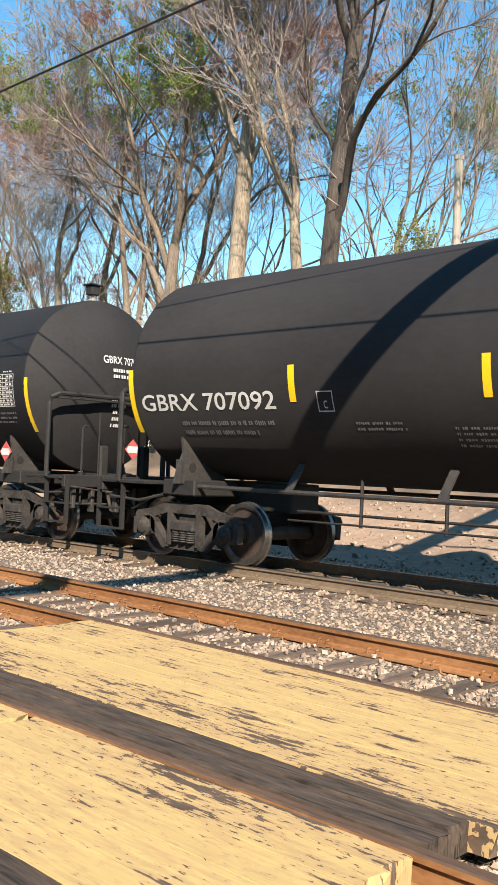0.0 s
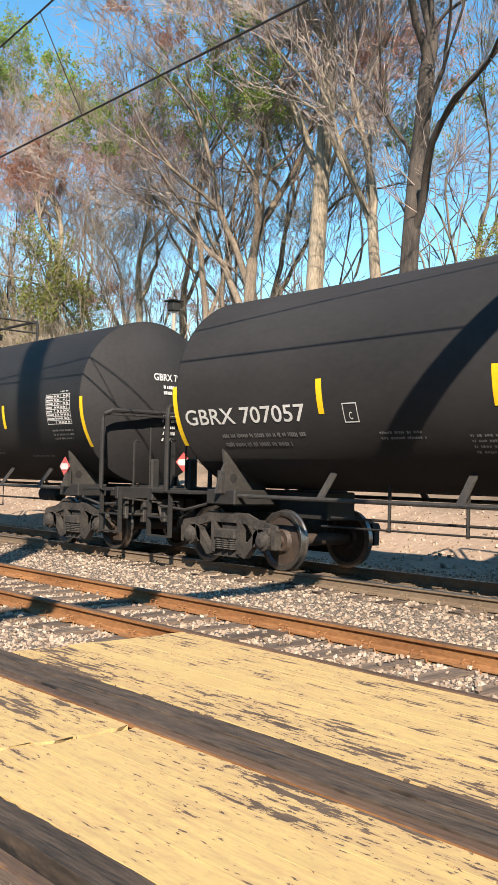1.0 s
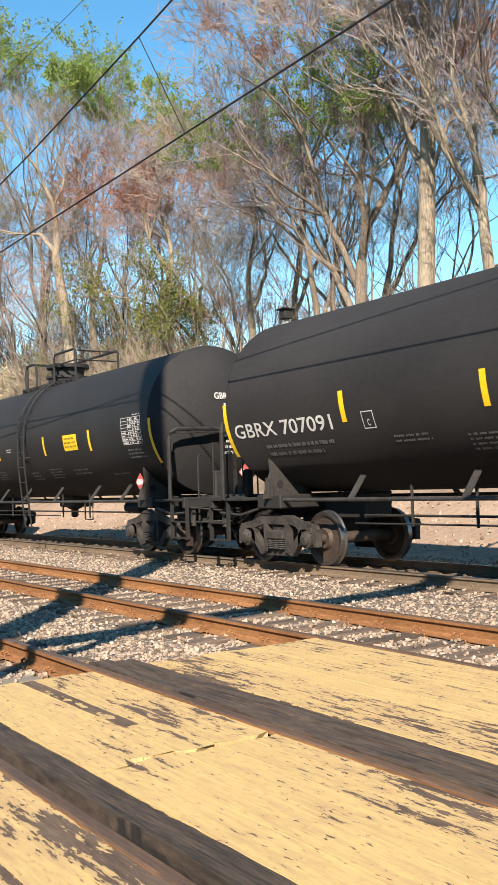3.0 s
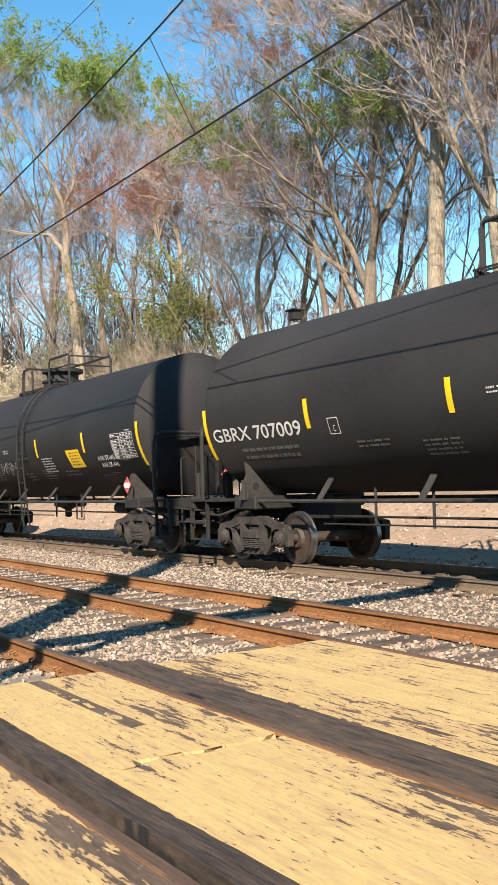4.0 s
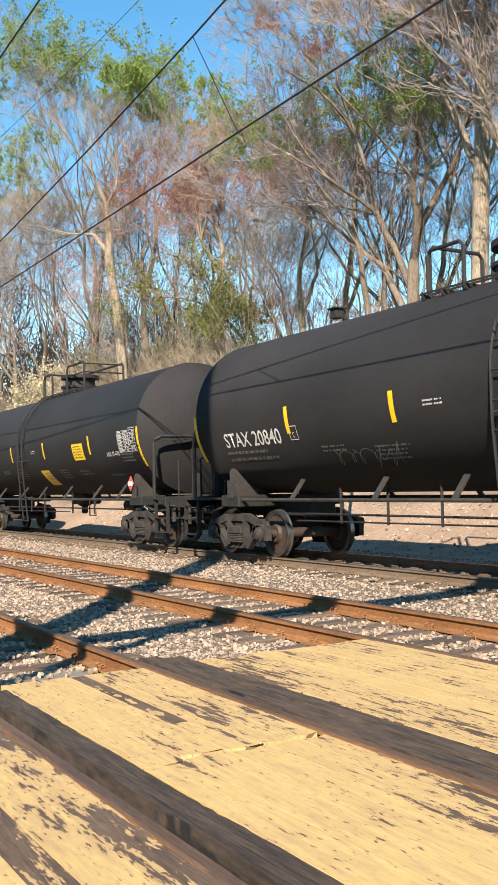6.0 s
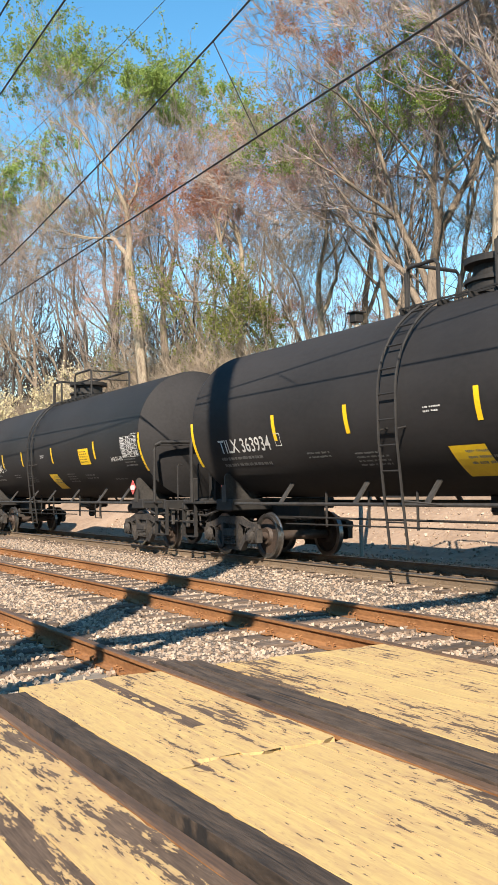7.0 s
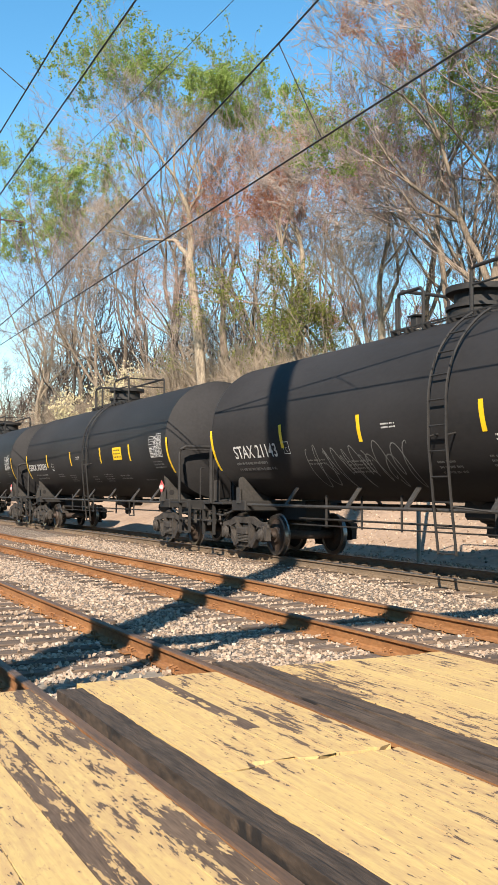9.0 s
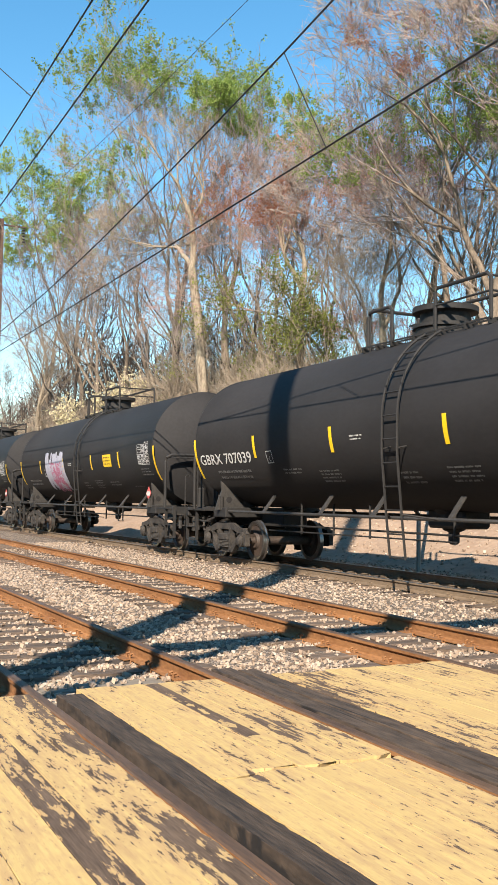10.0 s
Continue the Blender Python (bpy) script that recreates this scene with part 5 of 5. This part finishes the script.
    tree(grow_tree(109, 21, 0.27, M_BARK, M_TWIG, clear=0.36, depth=6, spread=1.1, limbs=((5.4, (-1.0, 0.1, 0.62), 11, 0.15), (6.4, (-0.5, -0.1, 1.0), 11, 0.14))), at_angle(48.7, 20.5), 20.5, "grey tree with long crooked arching limbs")
    tree(grow_tree(110, 18, 0.22, M_BARKPALE, M_TWIGRED, M_BUDRED, 6000, 0.045, clear=0.42, depth=6, leaf_zone=(0.4, 1)), at_angle(54.9, 22.5), 22.5, "pale trunk under reddish budding twigs")
    far_green = grow_tree(23, 33, 0.3, M_BARK, M_TWIGDARK, M_LEAFGREEN, 22000, 0.11, clear=0.3, leaf_zone=(0.55, 1), clump=0.3)
    tree(far_green, at_angle(75.4, 24), 24, green, 40)
    tree(far_green, at_angle(73.4, 25), 25, green, 160, 1.03)
    tree(olive_m, at_angle(64.4, 20.6), 20.6, olive, 0, 1.22)
    tree(olive_m, at_angle(63.3, 22), 22, olive, 120, 1.12)
    tree(blossom_m, at_angle(72.0, 17.6), 17.6, "small tree in cream blossom at the wood's edge", 0, 1.3)
    # bearing, distance across the tracks, height of the top, kind
    for deg, y, tall, m, lab in ((57.8, 25, 22, red_m[0], red), (56.3, 27, 23, red_m[1], red), (59.4, 28, 26, red_m[1], red), (52.4, 27, 28, red_m[1], red), (47.6, 26, 24, red_m[0], red),
                                 (51.6, 21, 22, bare_m[0], bare), (50.6, 21.5, 19, green_m[1], green), (49.2, 24, 21, green_m[0], green), (46.6, 23, 20, bare_m[2], bare),
                                 (46.2, 21.5, 13, slim_m[0], slim), (42.4, 25, 14, slim_m[1], slim), (57.0, 21, 14, slim_m[1], slim), (55.8, 22, 15, slim_m[0], slim), (58.8, 22, 15, slim_m[0], slim), (53.2, 21, 13, slim_m[1], slim), (54.2, 23, 16, slim_m[0], slim), (52.2, 24, 17, slim_m[1], slim), (50.9, 25, 15, slim_m[0], slim), (47.9, 24, 16, slim_m[1], slim), (56.5, 26, 18, slim_m[0], slim), (59.8, 25, 18, slim_m[1], slim), (45.6, 26, 15, slim_m[0], slim), (55.2, 28, 18, slim_m[1], slim), (61.9, 23, 15, slim_m[0], slim),
                                 (35.2, 22, 20, bare_m[2], bare), (34.4, 23, 18, bare_m[0], bare), (37.0, 26, 16, slim_m[0], slim), (31.0, 27, 17, green_m[0], green), (29.6, 22, 9, olive_m, olive), (32.0, 24, 8, olive_m, olive), (28.6, 25, 11, olive_m, olive), (33.0, 22, 15, slim_m[1], slim),
                                 (67.6, 22, 24, bare_m[1], bare), (70.3, 21, 24, bare_m[2], bare), (71.4, 23, 28, bare_m[0], bare), (72.6, 21, 25, bare_m[3], bare), (74.0, 20.5, 23, bare_m[1], bare), (75.6, 22, 25, bare_m[0], bare), (69.4, 24, 27, bare_m[3], bare),
                                 (76.9, 23, 24, bare_m[2], bare), (77.6, 22, 20, bare_m[1], bare), (78.6, 25, 20, bare_m[0], bare), (74.6, 28, 31, bare_m[1], bare), (79.6, 24, 16, bare_m[2], bare), (70.9, 29, 31, bare_m[1], bare), (66.4, 21, 19, bare_m[2], bare), (62.6, 25, 25, bare_m[3], bare), (60.9, 26, 26, bare_m[0], bare), (66.8, 23, 25, bare_m[0], bare), (63.0, 27, 26, bare_m[1], bare)):
        tree(m, at_angle(deg, y), y, lab, rnd.uniform(0, 360), (tall - 1.7) / {id(x): h for ms, h in ((bare_m, 22), (red_m, 20), (green_m, 22), ([olive_m], 10), (slim_m, 17)) for x in ms}[id(m)])
    # the wood behind
    for i in range(15):
        deg, y = 46 + 33 * (i + rnd.random()) / 15, rnd.uniform(29, 44)
        m, lab = rnd.choice([(bare_m[3], bare), (bare_m[2], bare), (red_m[0], red), (slim_m[0], slim), (slim_m[1], slim)])
        tree(m, at_angle(deg, y), y, lab, rnd.uniform(0, 360), rnd.uniform(0.65, 0.85))
    # thicket along the foot of the wood
    for i in range(26):
        deg, y = 59 + 21 * (i + rnd.random()) / 26, rnd.uniform(19.5, 25)
        tree(bush_m[i % 2], at_angle(deg, y), y, "tangled tan bare thicket bush", rnd.uniform(0, 360), rnd.uniform(1.0, 1.7), "bush", "thicket bushes", "bush")
    for i in range(9):
        deg, y = 29 + 29 * (i + rnd.random()) / 9, rnd.uniform(19, 24)
        tree(bush_m[i % 2], at_angle(deg, y), y, "tangled tan bare thicket bush", rnd.uniform(0, 360), rnd.uniform(0.8, 1.15), "bush", "thicket bushes", "bush")
    far_wood()


def far_wood():
    """Stems and twigs of the dense wood far behind, too many to count, coloured dark for its inner shade."""
    rnd = random.Random(9)
    tm = TreeMesh()
    for i in range(66000):
        deg = rnd.uniform(44, 81)
        if rnd.random() > (1.0 if deg > 70 else 0.7 if deg > 62 else 0.09):
            continue
        y = rnd.uniform(25, 46)
        top = (19 if 62 < deg < 79 else 9) * (0.75 + 0.5 * noise.noise((deg * 0.6, y * 0.1, 1)))
        p = Vector((at_angle(deg, y), y, 1.5 + top * rnd.random() ** 1.3))
        d = Vector((rnd.gauss(0, 0.5), rnd.gauss(0, 0.5), abs(rnd.gauss(0.8, 0.6)))).normalized()
        r = rnd.uniform(0.012, 0.036) * (1.0 if deg < 69 else 1.9)
        tm.tube([p, p + d * rnd.uniform(0.8, 2.8)], [r, r * 0.4], 3)
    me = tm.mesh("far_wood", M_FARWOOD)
    tagged(link_mesh("far_wood", me, None), "dense brown tangle of far stems and twigs, coloured dark as shade", "wood", kind="stuff")


# ---- overhead line ----
def wire(points, r, label):
    bm = bmesh.new()
    tube(bm, points, r, 6)
    tagged(part("overhead_wire", bm, M_WIRE, None), label, "wire", "overhead line wires")


def build_overhead():
    def messenger(x):
        return 6.23 + 0.00203 * (x + 28) ** 2

    wire([(x, 4.78, 6.22) for x in (-150, -60, 0, 40)], 0.014, "dark contact wire along the middle track")
    wire([(x, 4.11, messenger(x) if x > -60 else 8.7) for x in [-60 + 4 * i for i in range(26)]], 0.014, "dark sagging messenger wire over the middle track")
    wire([(x, 1.10, 5.965 + 0.028 * x) for x in (-60, -30, 0, 40)], 0.010, "dark contact wire along the near track")
    wire([(x, 1.10, 6.66 + 0.0005 * (x + 18) ** 2) for x in [-60 + 5 * i for i in range(20)]], 0.011, "dark sagging messenger wire over the near track")
    wire([(x, 12.6, 19.0 + 0.0008 * (x + 10) ** 2) for x in [-66 + 6 * i for i in range(20)]], 0.012, "thin feeder wire high over the line")
    for x, x2 in ((-4.0, -4.0), (-22.0, -22.0)):
        bm = bmesh.new()
        tube(bm, [(x, 4.11, messenger(x)), (x2, 4.78, 6.22)], 0.008, 5)
        tagged(part("wire_hanger", bm, M_WIRE, None), "thin hanger between messenger and contact wire", "wire", "wire hangers")
    bm = bmesh.new()
    tube(bm, [(-5.5, 1.10, 6.66 + 0.0005 * 12.5 ** 2), (-7.8, 1.10, 8.1)], 0.008, 5)
    tagged(part("wire_hanger", bm, M_WIRE, None), "thin hanger on the near messenger wire", "wire", "wire hangers")
    # steel pole beyond the train
    px, py = -63.5, 12.6
    pole = tagged(new("overhead_line_pole"), "rust-brown steel overhead line pole with a cross arm", "pole")
    pole.location = (px, py, bank(px, py))
    bm = bmesh.new()
    for dy in (-0.17, 0.17):
        box(bm, -0.2, 0.2, dy - 0.015, dy + 0.015, -0.3, 22.4)
    box(bm, -0.012, 0.012, -0.17, 0.17, -0.3, 22.4)
    part("pole_shaft", bm, M_POLE, pole)
    bm = bmesh.new()
    box(bm, -0.06, 0.06, -2.6, 1.9, 21.9, 22.0)
    part("cross_arm", bm, M_POLE, pole)
    bm = bmesh.new()
    box(bm, -0.08, 0.08, -3.2, 0.2, 10.0, 10.2)
    tube(bm, [(0, -3.0, 10.1), (0, -0.2, 12.5)], 0.06, 6)
    tube(bm, [(0, -2.4, 8.2), (0, -0.2, 10.0)], 0.06, 6)
    part("cross_arm", bm, M_POLE, pole)
    for y in (-2.3, 1.7):
        bm = bmesh.new()
        for k in range(5):
            lathe(bm, [(21.8 - 0.22 * k, 0.03), (21.74 - 0.22 * k, 0.12), (21.70 - 0.22 * k, 0.12), (21.66 - 0.22 * k, 0.03)], 10, "z", (0, y, 0))
        part("insulator", bm, M_WIRE, pole)
    # gantry that throws the shadows over the tracks: pole, beam and brace behind the viewpoint
    H = 7.2
    gx, gy = -2.35 + 1.15 * H, 0.9 - 0.95 * H
    gantry = tagged(new("overhead_line_gantry"), "steel overhead line gantry spanning the tracks", "gantry")
    gantry.location = (gx, gy, BED)
    bm = bmesh.new()
    for dx in (-0.2, 0.2):
        box(bm, dx - 0.03, dx + 0.03, -0.20, 0.20, -0.1, 25.0)
    box(bm, -0.20, 0.20, -0.02, 0.02, -0.1, 25.0)
    part("pole_shaft", bm, M_POLE, gantry)
    bm = bmesh.new()
    box(bm, -0.14, 0.14, 0.0, 18.0, H - BED - 0.14, H - BED + 0.14)
    part("beam", bm, M_POLE, gantry, at=pose(0, 0, 0, 0, 0, 5.5))
    bm = bmesh.new()
    tube(bm, [(0, 0.2, H - 2.2), (0, 1.8, H - BED - 0.1)], 0.09, 8)
    part("brace", bm, M_POLE, gantry)
    bm = bmesh.new()
    box(bm, -1.93, -1.53, 17.7, 18.1, -0.1, H - BED)
    part("pole_shaft", bm, M_POLE, gantry)


def build_sky_blocker():
    """A plain dark wall, added unseen behind the viewpoint to close the place and block low sky light."""
    bm = bmesh.new()
    box(bm, -90, 70, -14.3, -14.0, -0.4, 8.5)
    tagged(part("wall_south", bm, M_POLE, None), "unseen plain dark wall added to cut the sky's fill light", "wall", kind="structure")


def build_post():
    x, y = at_angle(31.5, 18), 18
    post = tagged(new("wooden_post"), "pale wooden utility post behind the train", "post")
    post.location = (x, y, bank(x, y))
    bm = bmesh.new()
    tube(bm, [(0, 0, -0.3), (0, 0, 7.9)], [0.11, 0.095], 12)
    part("post_shaft", bm, M_POST, post)
    bm = bmesh.new()
    tube(bm, [(0, 0, 7.85), (0, 0, 7.95)], 0.12, 12)
    part("cap", bm, M_POST, post)


def build_signal():
    x, y, z = -12.87, 13.0, 5.85
    sig = tagged(new("signal_post"), "small dark box lamp on a pale post behind the train", "signal")
    base = bank(x, y)
    sig.location = (x, y, base)
    bm = bmesh.new()
    tube(bm, [(0, 0, -0.2), (0, 0, z - base - 0.1)], 0.055, 8)
    part("post_shaft", bm, M_POST, sig)
    bm = bmesh.new()
    box(bm, -0.13, 0.13, -0.13, 0.13, z - base - 0.14, z - base + 0.10, 0.015)
    part("lamp_box", bm, M_FRAME, sig)
    bm = bmesh.new()
    box(bm, -0.19, 0.19, -0.19, 0.19, z - base + 0.10, z - base + 0.14, 0.01)
    part("lid", bm, M_FRAME, sig)


def motions():
    for car, i in CARS:
        x0 = FIRST_CENTRE - PITCH * i
        walk(car, [(t, pose(x0 + SPEED * t, FAR_Y, 0)) for t in range(11)])
    turn = math.degrees(SPEED / 0.457) / FPS
    for ws in WHEELS:
        x = ws.location.x
        walk(ws, [(f / FPS, pose(x, 0, 0.457, 0, turn * f, 0)) for f in range(0, 301)])


build_ground()
build_overhead()
build_post()
build_signal()
build_sky_blocker()
build_train()
build_trees()
for which_track in TRACKS:
    build_track(which_track)
build_ballast_stones()
build_crossing()
motions()
